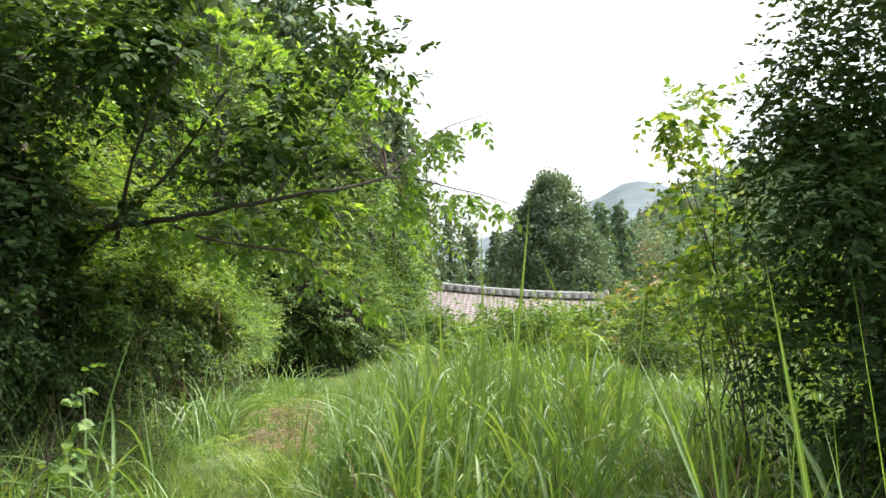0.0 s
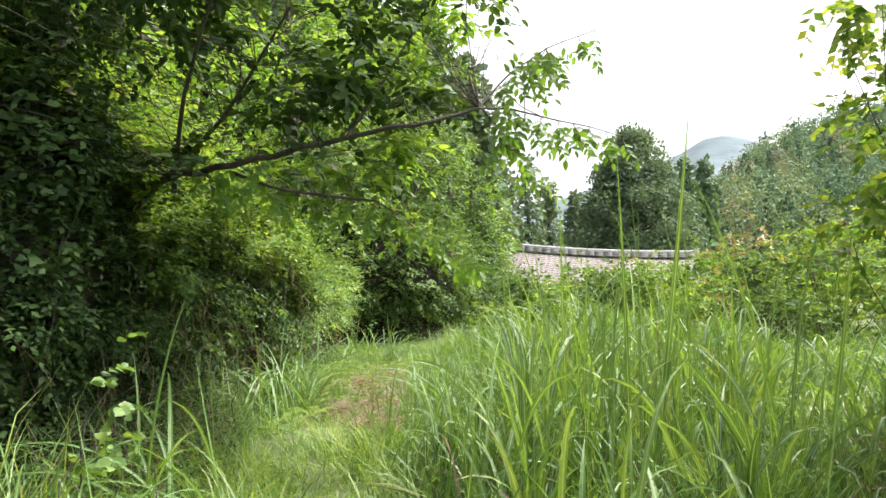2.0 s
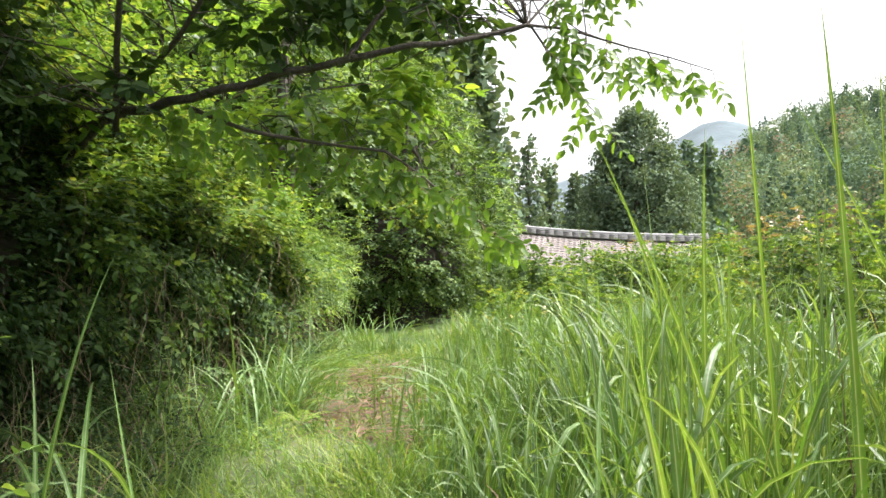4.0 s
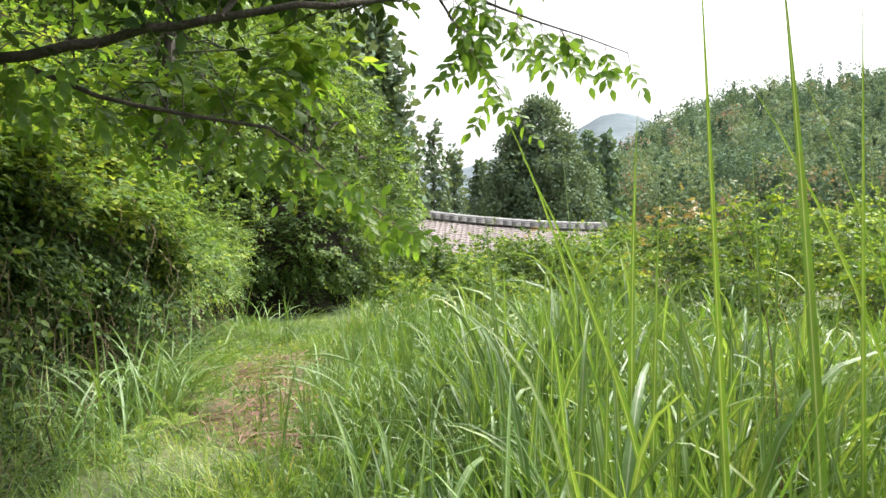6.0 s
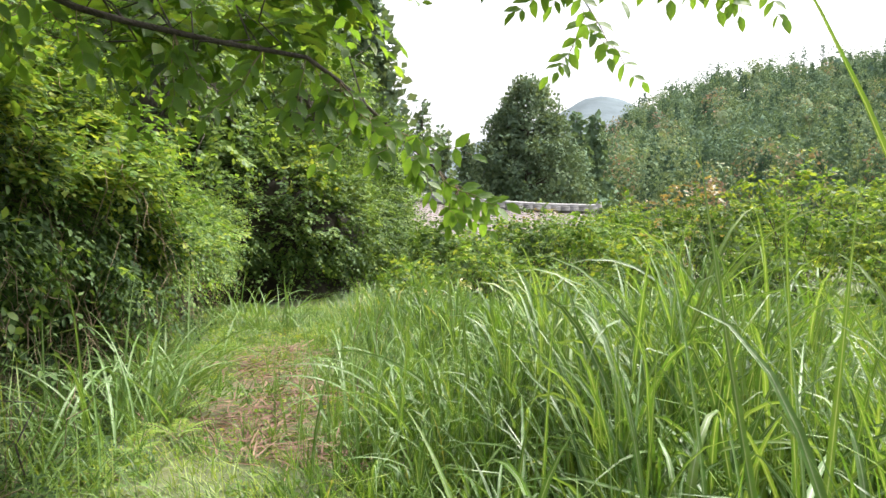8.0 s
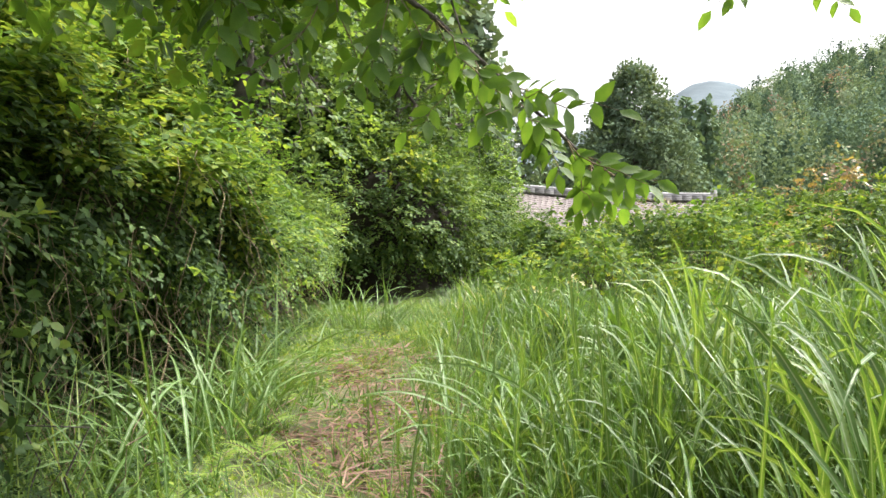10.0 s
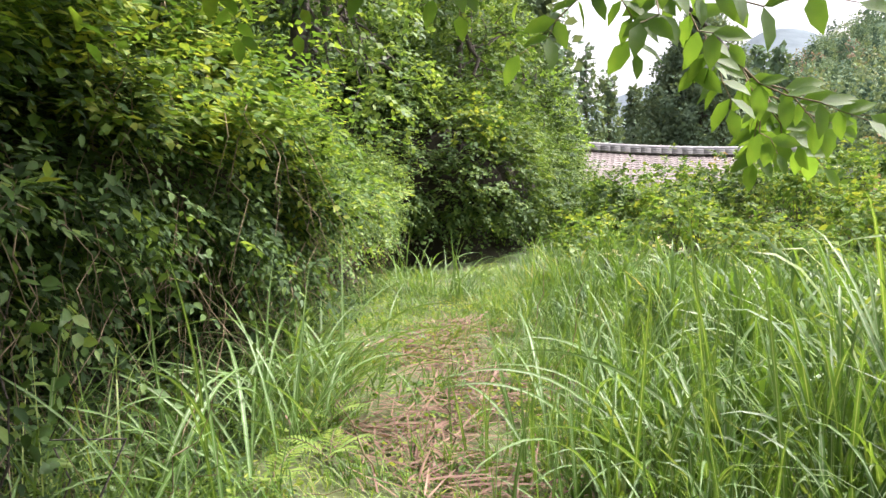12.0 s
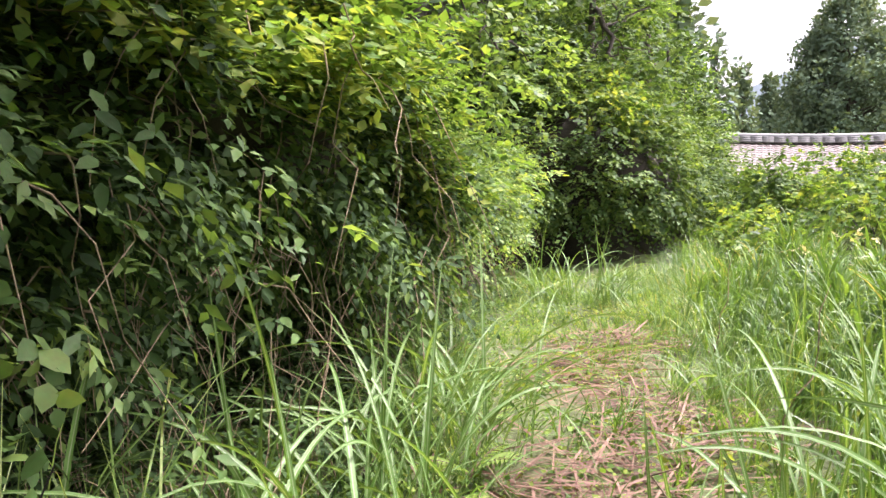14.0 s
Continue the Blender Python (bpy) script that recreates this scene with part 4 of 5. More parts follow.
        sprays.append((q, q + np.array((rng.normal(0.08, 0.12), rng.normal(0, 0.12), -rng.uniform(0.05, 0.25)))))
    for a, b in sprays:
        line = bent(a, b, 0.02, 0.008, 6)
        v, f = tube_geo(line, np.linspace(0.0025, 0.001, 6), 4)
        mesh_object("leaf_stalk", v, f, M_STALK, ob)
        d = unit(b - a)
        sd = unit(np.cross(d, np.array((0.2, 1.0, 0.1))))
        for j in range(1, 6):
            for s in ((-1, 1) if j < 5 else (0,)):
                tip = unit(sd * s + d * (0.7 if s else 1.0) + np.array((0, 0, -0.35)) + rng.normal(0, 0.15, 3))
                B = bases(tip[None], unit(np.array((0.0, -0.8, 0.6)) + rng.normal(0, 0.35, 3))[None])[0]
                leaf = new("leaf", me)
                leaf.parent = ob
                sz = rng.uniform(0.055, 0.09)
                m = Matrix([list(B[i] * sz) + [float(line[j][i])] for i in range(3)] + [[0, 0, 0, 1]])
                leaf.matrix_local = m


overhanging_tree()

# ---- dark evergreen against the bank ----
shrub("evergreen_shrub", "dense dark evergreen shrub leaning out from the bank", (-2.3, 4.1, 0.2),
      [((-1.95, 4.25, 2.4), (0.45, 0.55, 0.8)), ((-2.1, 4.0, 1.4), (0.45, 0.5, 0.7)), ((-2.0, 4.3, 3.3), (0.55, 0.5, 0.5)), ((-2.3, 3.4, 2.2), (0.5, 0.6, 0.9))], M_DARK_SHADE_LEAF, 0.075, 420, 12, 0.1)

# ---- shrub at the start of the walk ----
shrub("tall_shrub", "tall dark leafy shrub rising out of the grass", (3.6, 3.2, 0),
      [((3.75, 3.3, 2.9), (0.7, 0.8, 0.8)), ((3.25, 3.2, 2.1), (0.45, 0.6, 0.6)), ((3.9, 3.4, 2.1), (0.8, 0.8, 0.9)), ((4.2, 3.0, 3.3), (0.8, 0.8, 0.8)), ((3.45, 3.3, 1.3), (0.65, 0.6, 0.6)), ((3.4, 3.4, 2.6), (0.4, 0.5, 0.6)), ((3.9, 3.0, 0.8), (0.8, 0.7, 0.6)), ((4.4, 4.2, 2.6), (0.9, 0.8, 1.3)), ((3.9, 3.3, 1.5), (0.6, 0.5, 0.9)), ((4.3, 3.6, 3.9), (0.8, 0.8, 0.7))],
      M_DARK_SHADE_LEAF, 0.066, 680, 12, 0.09, widen=1.0)
shrub("young_shrub", "light green straggling shrub among the tall grass", (3.5, 4.8, 0),
      [((3.1, 4.8, 2.3), (0.35, 0.4, 0.5)), ((3.2, 4.8, 1.7), (0.55, 0.5, 0.35)), ((2.9, 4.5, 2.9), (0.35, 0.35, 0.25)), ((3.8, 4.8, 1.6), (0.6, 0.5, 0.5))], M_SHRUB, 0.09, 420, 8, 0.08)

shrub("pale_blossom", "low spray of pale cream blossom at the meadow edge", (-0.25, 12.8, 0), [((-0.25, 12.75, 0.62), (0.32, 0.2, 0.08)), ((0.15, 12.9, 0.7), (0.3, 0.2, 0.07))], M_BLOSSOM, 0.05, 90, 9, 0.06)

# ---- hedge of scrub in front of the house ----
def heap(x, y, top, rx, ry):
    return ((x, y, top * 0.52), (rx, ry, top * 0.6))


HEDGE = [(-1.1, 17.5, 1.05, 1.0, 0.9), (0.5, 17.4, 1.5, 0.9, 0.9), (2.2, 17.2, 1.95, 1.2, 1.0), (-0.5, 14.9, 0.95, 0.6, 0.6), (0.6, 14.4, 1.4, 0.8, 0.8), (1.6, 13.2, 1.05, 0.6, 0.6), (4.0, 15.6, 2.05, 1.3, 1.2),
         (5.6, 15.4, 2.75, 1.4, 1.2), (7.2, 15.2, 2.5, 1.4, 1.3), (9.2, 15.0, 2.6, 1.6, 1.4), (2.6, 14.4, 1.6, 0.9, 0.8), (4.2, 13.4, 1.5, 1.2, 0.9), (6.2, 13.0, 1.7, 1.3, 1.0), (8.4, 12.4, 1.9, 1.4, 1.1),
         (11, 13.5, 2.4, 1.6, 1.5), (-0.4, 21.5, 1.75, 1.4, 1.2), (1.5, 22, 1.85, 1.5, 1.2), (3.8, 20.5, 2.1, 1.6, 1.2), (0.2, 30, 2.1, 1.8, 1.2), (3.0, 30, 2.1, 1.6, 1.2), (5.5, 30, 2.6, 1.8, 1.4), (-2.2, 30, 2.0, 1.4, 1.2), (1.6, 28.5, 2.0, 1.5, 1.1), (4.3, 28.5, 2.15, 1.5, 1.1), (6.4, 20.0, 2.4, 1.8, 1.4), (9.6, 20.0, 2.9, 2.0, 1.6), (-1.4, 24.5, 1.7, 1.5, 1.4), (12.5, 18, 3.0, 2.0, 1.8), (-0.8, 20.9, 1.9, 0.8, 0.8), (-2.4, 25.5, 2.0, 1.2, 1.0), (0.4, 25.5, 2.2, 1.4, 1.0), (3.6, 25.0, 2.3, 1.4, 1.0), (5.6, 24.5, 2.4, 1.3, 1.0), (2.0, 23.8, 2.15, 1.2, 0.9),
         (10, 26, 2.6, 2.0, 1.4), (14, 29, 3.0, 2.2, 1.6), (8, 29, 2.8, 2.0, 1.4), (17, 26, 3.0, 2.2, 1.6), (12.5, 34, 3.0, 2.4, 1.6), (18, 34, 3.2, 2.4, 1.6), (15.5, 21, 2.8, 2.0, 1.6)]
for k, (x, y, top, rx, ry) in enumerate(HEDGE):
    lumps = [heap(x, y, top, rx * 0.5, ry * 0.5)]
    for _ in range(7):
        q = top * rng.uniform(0.45, 1.02)
        r = rng.uniform(0.28, 0.55) * (0.8 + top * 0.14)
        lumps.append(((x + rng.uniform(-0.8, 0.8) * rx * (1.25 - 0.6 * q / top), y + rng.uniform(-0.9, 0.7) * ry, q - 0.8 * r), (r * 1.25, r, r * 0.6)))
    shrub("scrub_bush", "yellow-green scrub bush beyond the tall grass", (x, y, 0), lumps, (M_SHRUB, M_MID, M_SHRUB, M_BANK, M_SHRUB)[k % 5] if y > 21 or y < 20.6 else M_MID, 0.11 if y < 19 else 0.14, 70, 16, 0.11, shape=(SLIM_V, SLIM_F) if y < 16 else (DIAMOND_V, DIAMOND_F), group="scrub in front of the house")
shrub("reddish_bush", "pale reddish flowering bush in front of the roof", (1.9, 26, 0), [((1.9, 26, 1.3), (1.0, 0.8, 1.2)), ((2.9, 26, 1.0), (0.8, 0.7, 1.0))], M_RUST, 0.1, 60, 9, 0.12)
shrub("rusty_bush", "bush with rusty orange young leaves", (4.3, 17.4, 0), [((4.2, 17.4, 1.5), (0.9, 0.8, 1.2)), ((4.7, 17.6, 2.2), (0.6, 0.6, 0.7))], M_RUST, 0.1, 55, 9, 0.12)

# ---- grasses ----
def clear_of_walk(x, y, r):
    """True away from the trodden line."""
    line = resample(np.array([(2.1, -2.0), (1.7, -0.4), (1.45, 0.3), (0.92, 1.7), (0.85, 2.1), (0.45, 2.7), (0.3, 3.5), (0.1, 4.1), (-0.25, 4.8), (-0.8, 5.6), (-1.2, 7)]), 60)
    d = np.min(np.hypot(x[:, None] - line[None, :, 0], y[:, None] - line[None, :, 1]), axis=1)
    return d > r


def sow(n, x0, x1, y0, y1):
    x, y = rng.uniform(x0, x1, n), rng.uniform(y0, y1, n)
    return x, y, x - poly(LANE, y)


def lean_way(x, y):
    """The way in which patches of grass lean."""
    return 2.2 * np.sin(0.9 * x + 0.4) + 2.0 * np.sin(0.7 * y - 0.5 * x)


def gathered(x, y, clump):
    """Draw places together into tufts."""
    k = (np.floor(x / clump) * 17.3 + np.floor(y / clump) * 5.7)
    jx, jy = np.modf(np.abs(np.sin(k) * 43758.5))[0], np.modf(np.abs(np.sin(k + 2) * 24634.6))[0]
    cx, cy = (np.floor(x / clump) + jx) * clump, (np.floor(y / clump) + jy) * clump
    return cx + (x - cx) * 0.5, cy + (y - cy) * 0.5


def off_the_walk(base, length, th0, th1, az, power):
    """True for blades that leave the walker's space free."""
    c, _ = blade_line(base, length, th0, th1, az, 6, power)
    ok = np.ones(len(base), bool)
    for k in (2, 4, 6):
        ok &= clear_of_walk(c[:, k, 0], c[:, k, 1], 0.4) | (c[:, k, 2] < 0.5)
    return ok


def grass_field(name, label, x, y, h, mat, width, lean=(0.02, 0.3), bend=(0.3, 1.7), seg=6, across=2, clump=None):
    n = len(x)
    if clump:
        x, y = gathered(x, y, clump)
    base = np.stack((x, y, ground_z(x, y) - 0.02), axis=1)
    th0 = rng.uniform(*lean, n)
    th1 = th0 + np.where(rng.uniform(0, 1, n) < 0.2, rng.uniform(1.6, 2.6, n), rng.uniform(*bend, n))
    az = lean_way(x, y) + rng.normal(0, 1.3, n)
    power = rng.uniform(1.1, 3.2, n)
    ok = off_the_walk(base, h * 1.1, th0, th1, az, power)
    v, f, rib = blade_geo(base[ok], 1.1 * h[ok], th0[ok], th1[ok], width * rng.uniform(0.6, 1.3, int(ok.sum())), az[ok], seg, across, power[ok])
    ob = mesh_object(name, v, f, mat, attrs=rib if across == 3 else None)
    return tagged(ob, label, "grass", kind="stuff")


def reed_bed(name, label, x, y, h, mat, width, blades=7, seg=7, across=3):
    """Stems with long blades leaving them by turns and arching over."""
    n = len(x)
    base = np.stack((x, y, ground_z(x, y) - 0.02), axis=1)
    way, tilt = lean_way(x, y) + rng.normal(0, 1.0, n), np.abs(rng.normal(0, 0.12, n))
    axis = np.stack((np.sin(tilt) * np.cos(way), np.sin(tilt) * np.sin(way), np.cos(tilt)), axis=1)
    k = np.tile(np.arange(blades), n)
    w = np.repeat(np.arange(n), blades)
    up = (k + rng.uniform(0, 0.8, len(k))) / blades * 0.68
    start = base[w] + axis[w] * (up * h[w])[:, None]
    az = np.repeat(rng.uniform(0, 6.3, n), blades) + k * math.pi + rng.normal(0, 0.5, len(k))
    length = h[w] * (0.72 - 0.35 * up) * rng.uniform(0.7, 1.15, len(k))
    th0 = rng.uniform(0.08, 0.6, len(k))
    th1 = th0 + np.where(rng.uniform(0, 1, len(k)) < 0.3, rng.uniform(1.8, 2.7, len(k)), rng.uniform(0.3, 1.7, len(k)))
    power = rng.uniform(1.2, 4.0, len(k))
    ok = off_the_walk(start, length, th0, th1, az, power)
    v, f, rib = blade_geo(start[ok], length[ok], th0[ok], th1[ok], width * rng.uniform(0.55, 1.25, int(ok.sum())), az[ok], seg, across, power[ok], 0.8)
    ok = clear_of_walk(base[:, 0] + axis[:, 0] * h, base[:, 1] + axis[:, 1] * h, 0.4)
    m = int(ok.sum())
    v2, f2, rib2 = blade_geo(base[ok], 0.78 * h[ok], tilt[ok], tilt[ok] + 0.05, np.full(m, 0.009), way[ok], 4, across, np.ones(m), 2.0)
    ob = mesh_object(name, np.concatenate((v, v2)), np.concatenate((f, f2 + len(v))), mat, attrs=np.concatenate((rib, rib2 * 0)) if across == 3 else None)
    return tagged(ob, label, "grass", kind="stuff")


def field_side(x, y):
    """Distance into the tall meadow from its edge along the lane."""
    return x - poly(LANE, y) - np.interp(y, (2, 4, 7, 10, 13), (0.0, 0.0, 0.65, 1.0, 0.95))


def field_height(x, y, d):
    h = np.interp(d, (0.2, 0.5, 0.8, 1.2, 2.0, 3.0), (0.35, 0.55, 0.78, 1.28, 1.2, 1.08)) * np.interp(y, (-1, 2, 4, 5.5, 8, 10, 13), (0.75, 0.85, 0.88, 1.0, 0.95, 0.72, 0.58))
    return h * (0.92 + 0.28 * np.sin(x * 1.7 + y * 0.9) * np.sin(y * 1.3) + 0.14 * np.sin(x * 5.3 - y * 3.1))


# meadow: reeds with fine grass between them
x, y, _ = sow(13000, -3.2, 8.5, -0.4, 13.5)
x, y = gathered(x, y, 0.34)
d = field_side(x, y)
h = field_height(x, y, d) * rng.uniform(0.65, 1.12, len(x))
k = (d > 0.35) & clear_of_walk(x, y, 0.5) & (x < 2.4 + 0.6 * (y + 1)) & (rng.uniform(0, 1, len(x)) < np.interp(y, (0, 6, 13), (0.42, 0.62, 0.72)))
reed_bed("silver_grass", "broad arching silver-grass blades with pale midribs", x[k & (y < 7)], y[k & (y < 7)], h[k & (y < 7)], M_REED, 0.024, 8, 7)
reed_bed("silver_grass", "broad arching silver-grass blades with pale midribs", x[k & (y >= 7)], y[k & (y >= 7)], h[k & (y >= 7)], M_REED, 0.026, 7, 5, 2)
x, y, _ = sow(42000, -3.2, 9, -0.4, 14.8)
d = field_side(x, y)
h = field_height(x, y, d) * rng.uniform(0.4, 1.05, len(x))
k = (d > 0.2) & clear_of_walk(x, y, 0.42) & (x < 2.4 + 0.6 * (y + 1))
grass_field("tall_grass", "tall bright green meadow grass", x[k & (y < 7)], y[k & (y < 7)], h[k & (y < 7)], M_GRASS, 0.011, clump=0.22)
grass_field("tall_grass", "tall bright green meadow grass", x[k & (y >= 7)], y[k & (y >= 7)], h[k & (y >= 7)], M_GRASS, 0.016, seg=5, clump=0.3)
# old dead blades among the green ones
x, y, _ = sow(1500, 0.8, 4.0, 0.8, 4.5)
k = clear_of_walk(x, y, 0.6)
grass_field("dead_grass", "dry brown blades among the green grass", x[k], y[k], rng.uniform(0.3, 0.9, int(k.sum())), M_STRAW, 0.012, (0.1, 0.7), (0.6, 2.4), clump=0.5)
# softer fringe between meadow and lane
x, y, _ = sow(26000, -4, 2.2, 0.5, 15.5)
d = field_side(x, y)
k = (d > -0.4) & (d < 0.75) & clear_of_walk(x, y, 0.25) & (np.sin(3.1 * x + 1.7 * y) + np.sin(4.3 * y - x) > -0.7)
h = np.interp(d, (-0.4, 0.0, 0.7), (0.12, 0.32, 0.62)) * rng.uniform(0.5, 1.4, len(x))
grass_field("fringe_grass", "fine soft green grass at the edge of the meadow", x[k], y[k], h[k], M_GRASS, 0.009, (0.05, 0.5), (0.5, 2.0), 5, clump=0.2)
# trodden and mown lane
x, y, d = sow(90000, -5, 2.5, -1, 16)
k = (np.abs(d) < 1.3) & (x > poly(BANK, np.minimum(y, 15)) + 0.1)
hh = np.where(y > 6.3, 0.085, 0.2) * rng.uniform(0.4, 1.7, len(x)) ** 1.5 * np.interp(np.abs(d), (0, 0.6, 1.1), (0.8, 1.0, 1.8)) * (1 + 0.7 * np.sin(x * 4.3) * np.sin(y * 3.1 + x))
bare = (np.abs(d - 0.3) < 0.55) & (np.sin(x * 6.1 + 1 + y) * np.sin(y * 2.7 + 0.8) > -0.35)
k &= ~(bare & (y > 7.2) & (y < 11.3) & (rng.uniform(0, 1, len(x)) < 0.8))
grass_field("lane_grass", "short trodden grass along the lane", x[k], y[k], hh[k], M_LAWN, 0.008, (0.1, 1.0), (0.3, 1.6), 3, clump=0.12)
x, y, d = sow(30000, -4.5, 1.0, 4, 15)
k = (np.abs(d) < 1.0) & (np.sin(x * 5.1 + y) * np.sin(y * 4.3 - x) > 0.1)
grass_field("lane_tufts", "small loose grass tufts scattered over the lane", x[k], y[k], 0.19 * rng.uniform(0.4, 1.5, int(k.sum())), M_GRASS, 0.008, (0.1, 0.7), (0.3, 1.6), 4, clump=0.2)
# verge between lane and bank
x, y, d = sow(36000, -5, 1.5, -1.5, 16)
k = (d < -0.75) & (x > poly(BANK, np.minimum(y, 15)) - 0.25) & clear_of_walk(x, y, 0.5) & (rng.uniform(0, 1, len(x)) < np.interp(d, (-1.5, -0.95), (0.2, 1.0)))
hh = np.interp(d, (-3, -1.2, -0.75), (0.6, 0.5, 0.2)) * np.interp(y, (0, 4.5, 9, 16), (1.3, 1.2, 0.8, 0.8)) * rng.uniform(0.4, 1.4, len(x))
grass_field("verge_grass", "loose green grass along the foot of the bank", x[k], y[k], hh[k], M_GRASS, 0.009, (0.1, 0.5), (0.5, 2.2), 6, clump=0.25)
# meadow beyond and behind
x, y, d = sow(9000, -3, 16, 11, 22)
k = (d > 1.2)
grass_field("far_grass", "tall grass between the scrub bushes", x[k], y[k], rng.uniform(0.25, 0.7, k.sum()), M_GRASS, 0.018, seg=4, clump=0.4)
x, y, d = sow(4000, -2, 6, -5, -1.2)
grass_field("rear_grass", "tall grass where the walk begins", x, y, rng.uniform(0.4, 0.9, len(x)), M_GRASS, 0.014, seg=3)
x, y, d = sow(15000, 2, 14, -6, 12)
k = x > 2.2 + 0.55 * (y + 1)
grass_field("outer_grass", "tall meadow grass away from the lane", x[k], y[k], rng.uniform(0.5, 1.2, int(k.sum())), M_GRASS, 0.026, seg=4, clump=0.35)

# single tufts that stand out
BLADES = []
for k in range(30):
    arch = k % 3
    v, f, rib = blade_geo(np.zeros((1, 3)), np.ones(1), rng.uniform(0.03, 0.2, 1) + 0.22 * arch, rng.uniform((0.1, 1.4, 2.2)[arch], (0.6, 2.2, 3.0)[arch], 1), rng.uniform(0.011, 0.02, 1), np.zeros(1), 12, 3, rng.uniform((1, 1.0, 1.1)[arch], (1.6, 2.0, 2.2)[arch], 1), 0.7)
    made = mesh_object("blade", v, f, M_REED, attrs=rib)
    BLADES.append(made.data)
    bpy.data.objects.remove(made)


def tuft(label, x, y, n, h, wide, arching, spread=0.12):
    """A clump of single long blades."""
    ob = tagged(new("grass_tuft"), label, "grass tuft", "tufts of silver grass")
    ob.location = (x, y, float(ground_z(x, y)))
    for _ in range(n):
        kind = int(rng.choice(3, p=arching))
        b = new("blade", BLADES[int(rng.integers(10)) * 3 + kind])
        b.parent = ob
        hh = h * rng.uniform(0.6, 1.12)
        for _ in range(12):
            bx, by, turn = rng.normal(0, spread), rng.normal(0, spread), rng.uniform(0, 2 * math.pi)
            reach = hh * np.array((0.2, 0.45, 0.65)) * (0.5 + 0.45 * kind)
            if clear_of_walk(x + bx + np.cos(turn) * reach, y + by + np.sin(turn) * reach, 0.5).all() and clear_of_walk(np.array([x + bx]), np.array([y + by]), 0.45).all():
                break
        b.location = (bx, by, -0.02)
        b.rotation_euler = (rng.normal(0, 0.05), rng.normal(0, 0.05), turn)
        w = wide * rng.uniform(0.75, 1.25)
        b.scale = (hh, w if kind == 0 else hh, hh)


for x, y, n, hgt in ((-2.0, 8.2, 70, 1.25), (-1.85, 7.5, 60, 1.2), (-2.4, 8.9, 50, 1.05), (-1.75, 6.7, 40, 1.2), (-1.85, 6.05, 9, 1.5), (-1.8, 4.8, 20, 1.0), (-1.85, 5.5, 12, 0.9),
                     (-1.3, 3.4, 40, 1.05), (-0.75, 3.7, 20, 1.4), (-0.6, 2.6, 34, 1.0), (-3.0, 13.2, 60, 1.2), (-0.4, 1.6, 30, 0.95), (-1.2, 2.2, 34, 1.0), (-2.2, 12.6, 50, 1.0), (-0.3, 3.5, 16, 1.45), (-0.25, 2.4, 16, 1.3)):
    tuft("arching clump of long silver grass at the foot of the bank", x, y, n, hgt, hgt, (0.06, 0.4, 0.54), 0.17)
for x, y, n, hgt in ((1.2, 3.75, 9, 1.8), (1.35, 3.95, 10, 1.9), (1.5, 3.6, 10, 2.0), (1.4, 3.3, 9, 1.9), (1.65, 3.45, 12, 2.0), (1.9, 3.1, 12, 1.9), (2.2, 3.8, 16, 1.8), (1.55, 4.5, 18, 1.5), (0.95, 4.05, 6, 1.5), (1.05, 4.4, 9, 1.65), (1.25, 4.0, 8, 1.5), (0.85, 5.0, 16, 1.3), (1.75, 1.35, 7, 1.4), (2.05, 1.2, 9, 1.4),
                     (2.35, 0.55, 7, 1.6), (2.6, 0.8, 12, 1.5), (2.5, 1.6, 14, 1.45), (0.5, 6.3, 22, 1.2), (1.6, 5.6, 24, 1.35), (0.25, 7.2, 24, 1.1), (0.05, 8.6, 26, 1.0), (0.6, 8.3, 26, 1.2), (-0.35, 10.2, 26, 0.9), (-0.15, 6.5, 34, 0.9), (-0.55, 7.6, 34, 0.75)):
    tuft("upright clump of tall silver grass in the meadow", x, y, n, hgt, 1.0 if hgt > 1.7 else 1.15, (1.0, 0.0, 0.0) if hgt > 1.7 else (0.55, 0.3, 0.15), 0.15)

for x, y, n, hgt in ((-0.1, 7.6, 46, 1.3), (0.3, 7.0, 40, 1.4), (0.05, 8.4, 36, 1.1), (-0.75, 9.3, 40, 0.75), (-1.35, 11.6, 40, 0.7)):
    tuft("arching clump of silver grass at the meadow edge", x, y, n, hgt, hgt, (0.2, 0.4, 0.4), 0.16)

# dry mown straw on the lane
n = 1800
y = rng.uniform(6.9, 11.4, n)
x = poly(LANE, y) + rng.normal(0.3, 0.27, n) + 0.25 * np.sin(y * 3)
az = rng.normal(0.6, 1.1, n)
geo_p = np.stack((x, y, ground_z(x, y) + rng.uniform(0.01, 0.07, n)), axis=1)
tip = np.stack((np.cos(az), np.sin(az), rng.normal(0, 0.12, n)), axis=1)
STRIP_V = np.array([(-0.015, 0, 0), (0.015, 0, 0), (0.015, 0.5, 0.03), (-0.015, 0.5, 0.03), (0.008, 1, 0), (-0.008, 1, 0)])
STRIP_F = np.array([(0, 1, 2, 3), (3, 2, 4, 5)])
tagged(leaves("dry_straw", geo_p, tip, np.tile((0, 0, 1.0), (n, 1)) + rng.normal(0, 0.3, (n, 3)), rng.uniform(0.15, 0.4, n), M_STRAW, shape=(STRIP_V, STRIP_F)), "brown cut straw lying on the lane", "straw", kind="stuff")

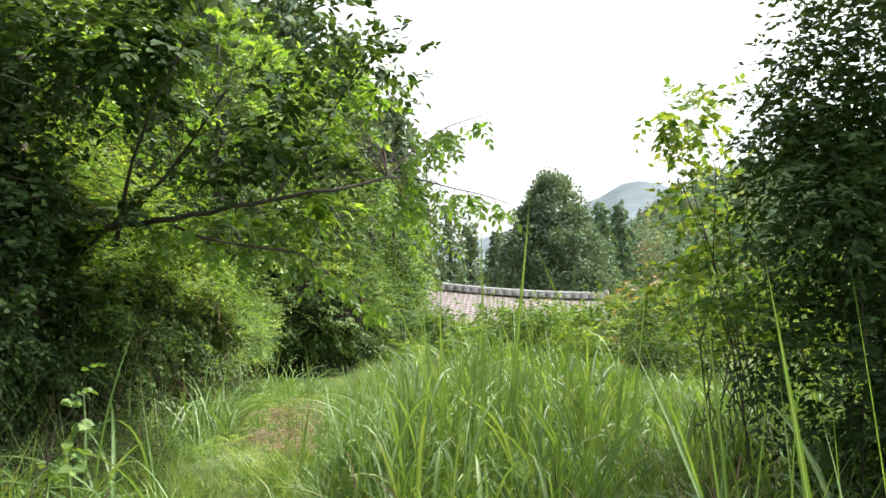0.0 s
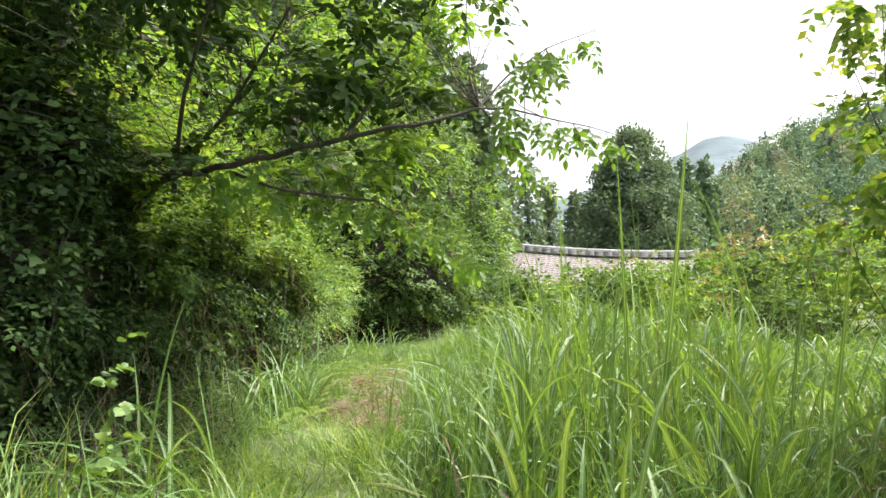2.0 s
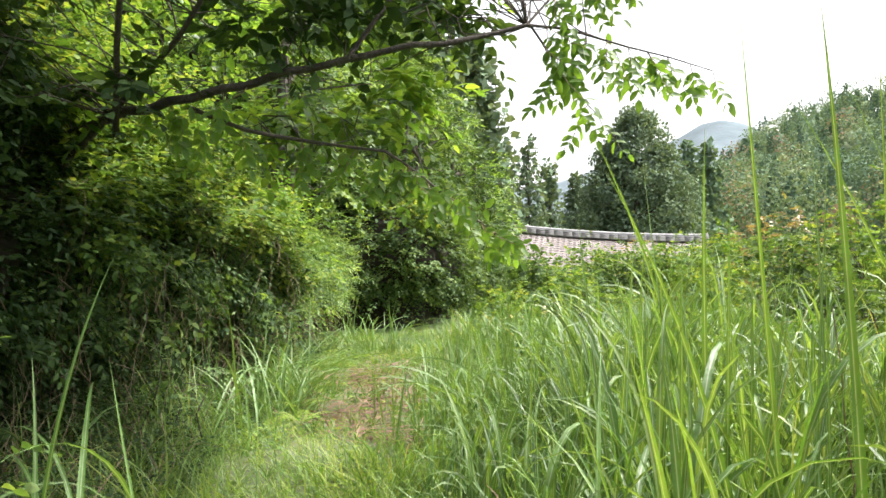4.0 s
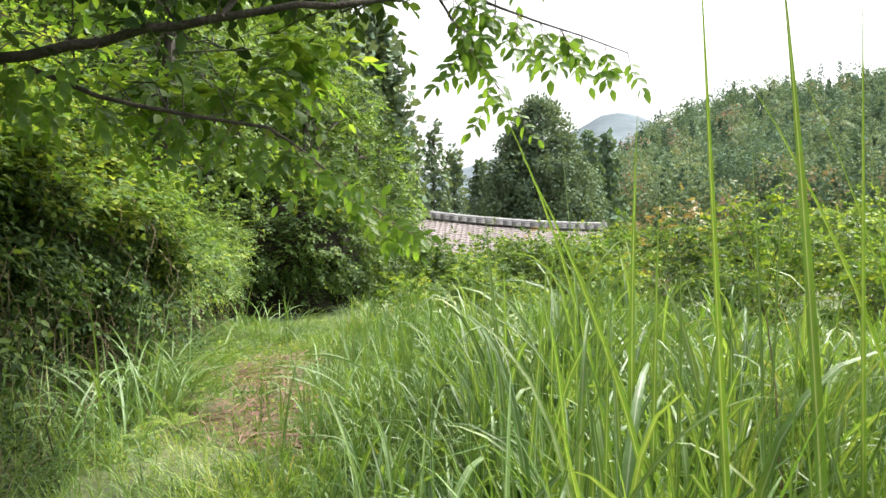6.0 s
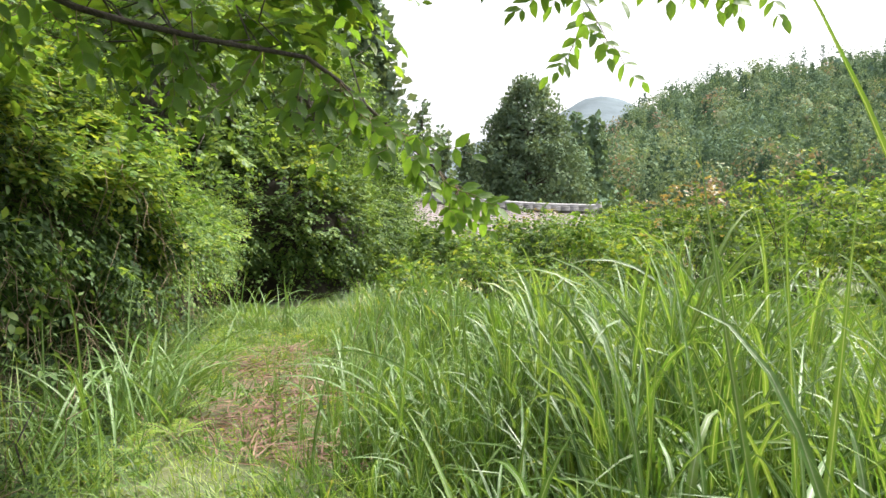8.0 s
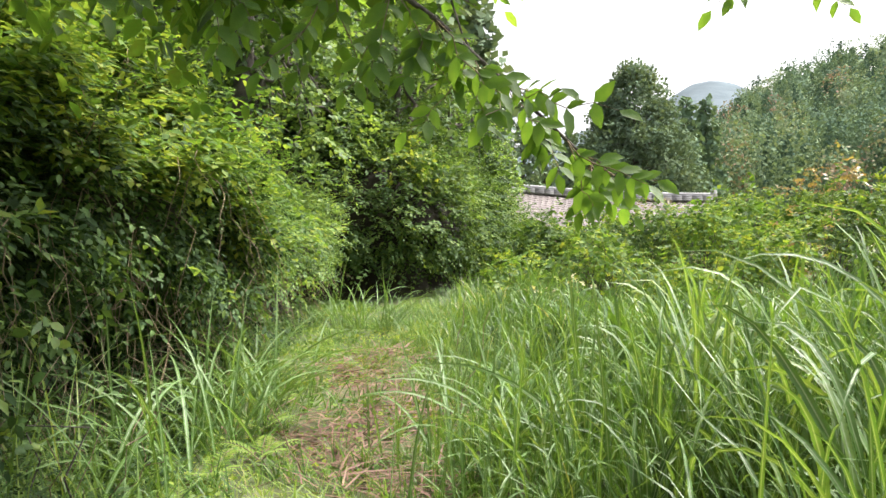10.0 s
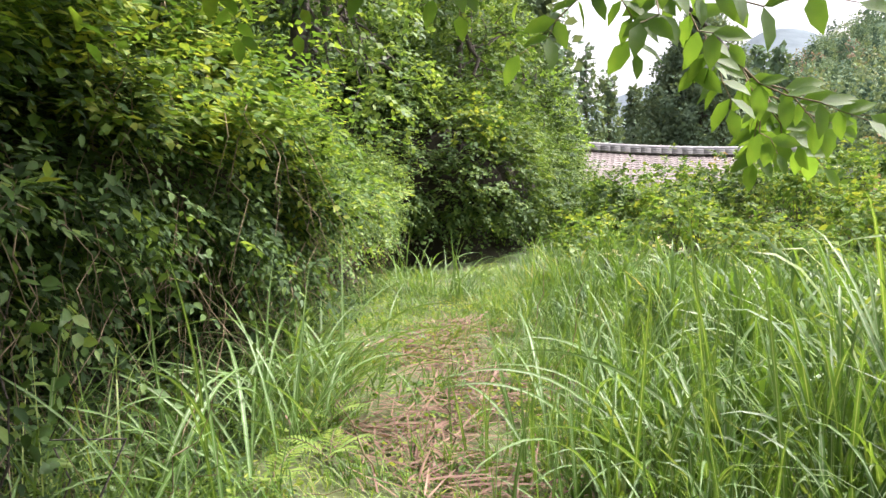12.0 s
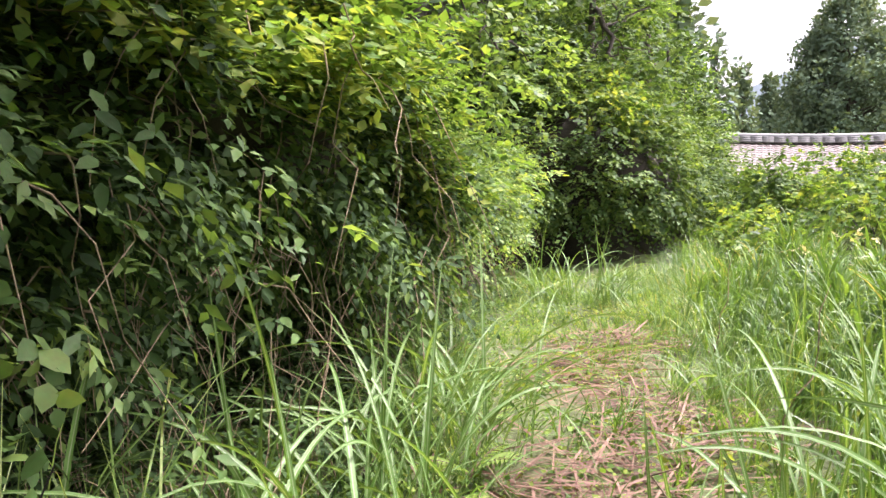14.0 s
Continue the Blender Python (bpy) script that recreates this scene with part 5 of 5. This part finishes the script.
# weeds with broad leaves along the verge, and low ones on the lane
x, y, d = sow(30000, -3.6, 0.4, 1.5, 14)
k = (np.abs(d) < 1.0) & (np.sin(2.3 * x + 1.9 * y) * np.sin(3.7 * y - 1.3 * x) > -0.25) & clear_of_walk(x, y, 0.2)
n = int(k.sum())
p = np.stack((x[k], y[k], ground_z(x[k], y[k]) + rng.uniform(0.02, 0.08, n)), axis=1)
a = rng.uniform(0, 2 * math.pi, n)
tagged(leaves("lane_weeds", p, np.stack((np.cos(a), np.sin(a), rng.normal(0, 0.3, n)), axis=1), uplook(np.zeros((n, 3)) + 0.01, 0.4), rng.uniform(0.02, 0.055, n), M_SHRUB, shape=(SLIM_V, SLIM_F), widen=1.5), "low broad-leaved weeds on the lane", "weeds", kind="stuff")
x, y, d = sow(15000, -3.6, 0.4, 1.0, 14)
k = (d < -0.7) & clear_of_walk(x, y, 0.45) & (x > poly(BANK, np.minimum(y, 15)) - 0.3)
n = int(k.sum())
tall = np.interp(d[k], (-2.0, -1.1, -0.7), (0.75, 0.45, 0.15)) * np.interp(y[k], (1, 6, 10), (0.8, 1.0, 0.6)) * rng.uniform(0.15, 1.0, n)
p = np.stack((x[k], y[k], ground_z(x[k], y[k]) + tall), axis=1)
a = rng.uniform(0, 2 * math.pi, n)
P, T, N, Z = spray_points(p, unit(np.stack((np.cos(a), np.sin(a), rng.uniform(0, 1.2, n)), axis=1)), 0.15, 7, 0.045)
# weeds take the dark leaf colour to stand for shade below the bank
tagged(leaves("verge_weeds", P, T, N, Z, M_DARK_SHADE_LEAF, shape=(SLIM_V, SLIM_F), widen=1.2), "leafy green weeds at the foot of the bank, darkened for shade", "weeds", kind="stuff")
geos = []
for k in range(260):
    y = rng.uniform(3.5, 9.5)
    x = poly(LANE, y) - rng.uniform(0.75, 1.9)
    a = rng.uniform(0, 2 * math.pi)
    e = np.array((x + 0.35 * math.cos(a), y + 0.35 * math.sin(a), rng.uniform(0.1, 0.75)))
    geos.append(tube_geo(bent((x, y, 0), e, rng.uniform(-0.12, 0.08), 0.03, 7), np.linspace(0.004, 0.0015, 7), 4))
v, f = join_geo(geos)
tagged(mesh_object("verge_stalks", v, f, M_STALK), "dry broken stalks among the weeds", "stalks", kind="stuff")


# ferns
def fern(label, foot, fronds, length, tilt=0.6, towards=None):
    ob = tagged(new("fern"), label, "fern", "ferns")
    ob.location = foot
    for k in range(fronds):
        a = rng.uniform(0, 2 * math.pi) if towards is None else towards + rng.normal(0, 0.5)
        t = np.linspace(0, 1, 14)
        L = length * rng.uniform(0.7, 1.1)
        c = np.stack((np.cos(a) * t * L * 0.8, np.sin(a) * t * L * 0.8, L * (tilt * t - 0.55 * t * t)), axis=1)
        v0, f0 = tube_geo(c, np.linspace(0.003, 0.001, 14), 4)
        d = unit(np.gradient(c, axis=0))
        s = unit(np.cross(d, np.array((0, 0, 1.0))))
        P = np.repeat(c[2:], 2, 0)
        sg = np.tile((1, -1), 12)[:, None]
        tips = unit(np.repeat(s[2:], 2, 0) * sg + np.repeat(d[2:], 2, 0) * 0.45)
        sz = np.repeat(np.sin(np.linspace(0.35, 1, 12) * math.pi * 0.97) * 0.22 * L + 0.008, 2)
        fr = leaves("frond", P, tips, np.tile((0, 0, 1.0), (24, 1)), sz, M_FERN, ob, widen=0.55)
        mesh_object("stalk", v0, f0, M_STALK, fr)


fern("pale pinnate fern on top of the bank", (-2.95, 9.9, 1.85), 4, 0.7, 1.0, -0.6)
for x, y, size in ((-1.75, 7.9, 0.4), (-1.5, 7.35, 0.42), (-1.95, 8.6, 0.35), (-1.62, 7.0, 0.4), (-1.45, 6.5, 0.36)):
    fern("light green fern beside the lane", (x, y, 0.03), 6, size * 0.75, 0.85)

# leafy sprigs that stand clear of the bank
for x, y, z in ((-0.55, 2.95, 0.95), (-1.75, 5.9, 0.95), (-1.0, 3.6, 0.6), (-0.3, 1.4, 0.35)):
    shrub("leafy_sprig", "slender weed with pale heart-shaped leaves before the bank", (x - 0.05, y, 0), [((x, y, z), (0.14, 0.16, 0.3)), ((x - 0.15, y + 0.1, z * 0.6), (0.16, 0.16, 0.25))],
          M_BANK, 0.06, 10, 5, 0.06, "weed", "sprigs before the bank", 1.5, (OVAL_V, OVAL_F))

# thin dead stalks by the lane
for x, y, tx, ty, tz in ((-1.15, 7.2, -1.3, 7.0, 0.45), (-0.95, 7.5, -0.8, 7.3, 0.5), (-1.0, 10.6, -0.85, 10.5, 0.75), (-1.9, 6.9, -1.2, 6.9, 0.1), (-0.55, 8.4, -0.35, 8.5, 0.8), (2.2, 2.7, 1.5, 3.1, 0.75), (1.55, 2.5, 2.3, 3.0, 0.7), (1.9, 2.6, 1.7, 3.6, 0.6), (2.7, 1.9, 1.9, 2.4, 0.8), (1.75, 4.0, 1.7, 4.1, 1.25), (3.0, 2.6, 2.3, 2.9, 0.9)):
    pts = bent((x, y, 0), (tx, ty, tz), 0.03, 0.02, 8)
    v, f = tube_geo(pts, np.linspace(0.006, 0.002, 8), 5)
    tagged(mesh_object("dead_stalk", v, f, M_STALK, smooth=True), "thin dry brown stalk beside the lane", "stalk", "dead stalks")
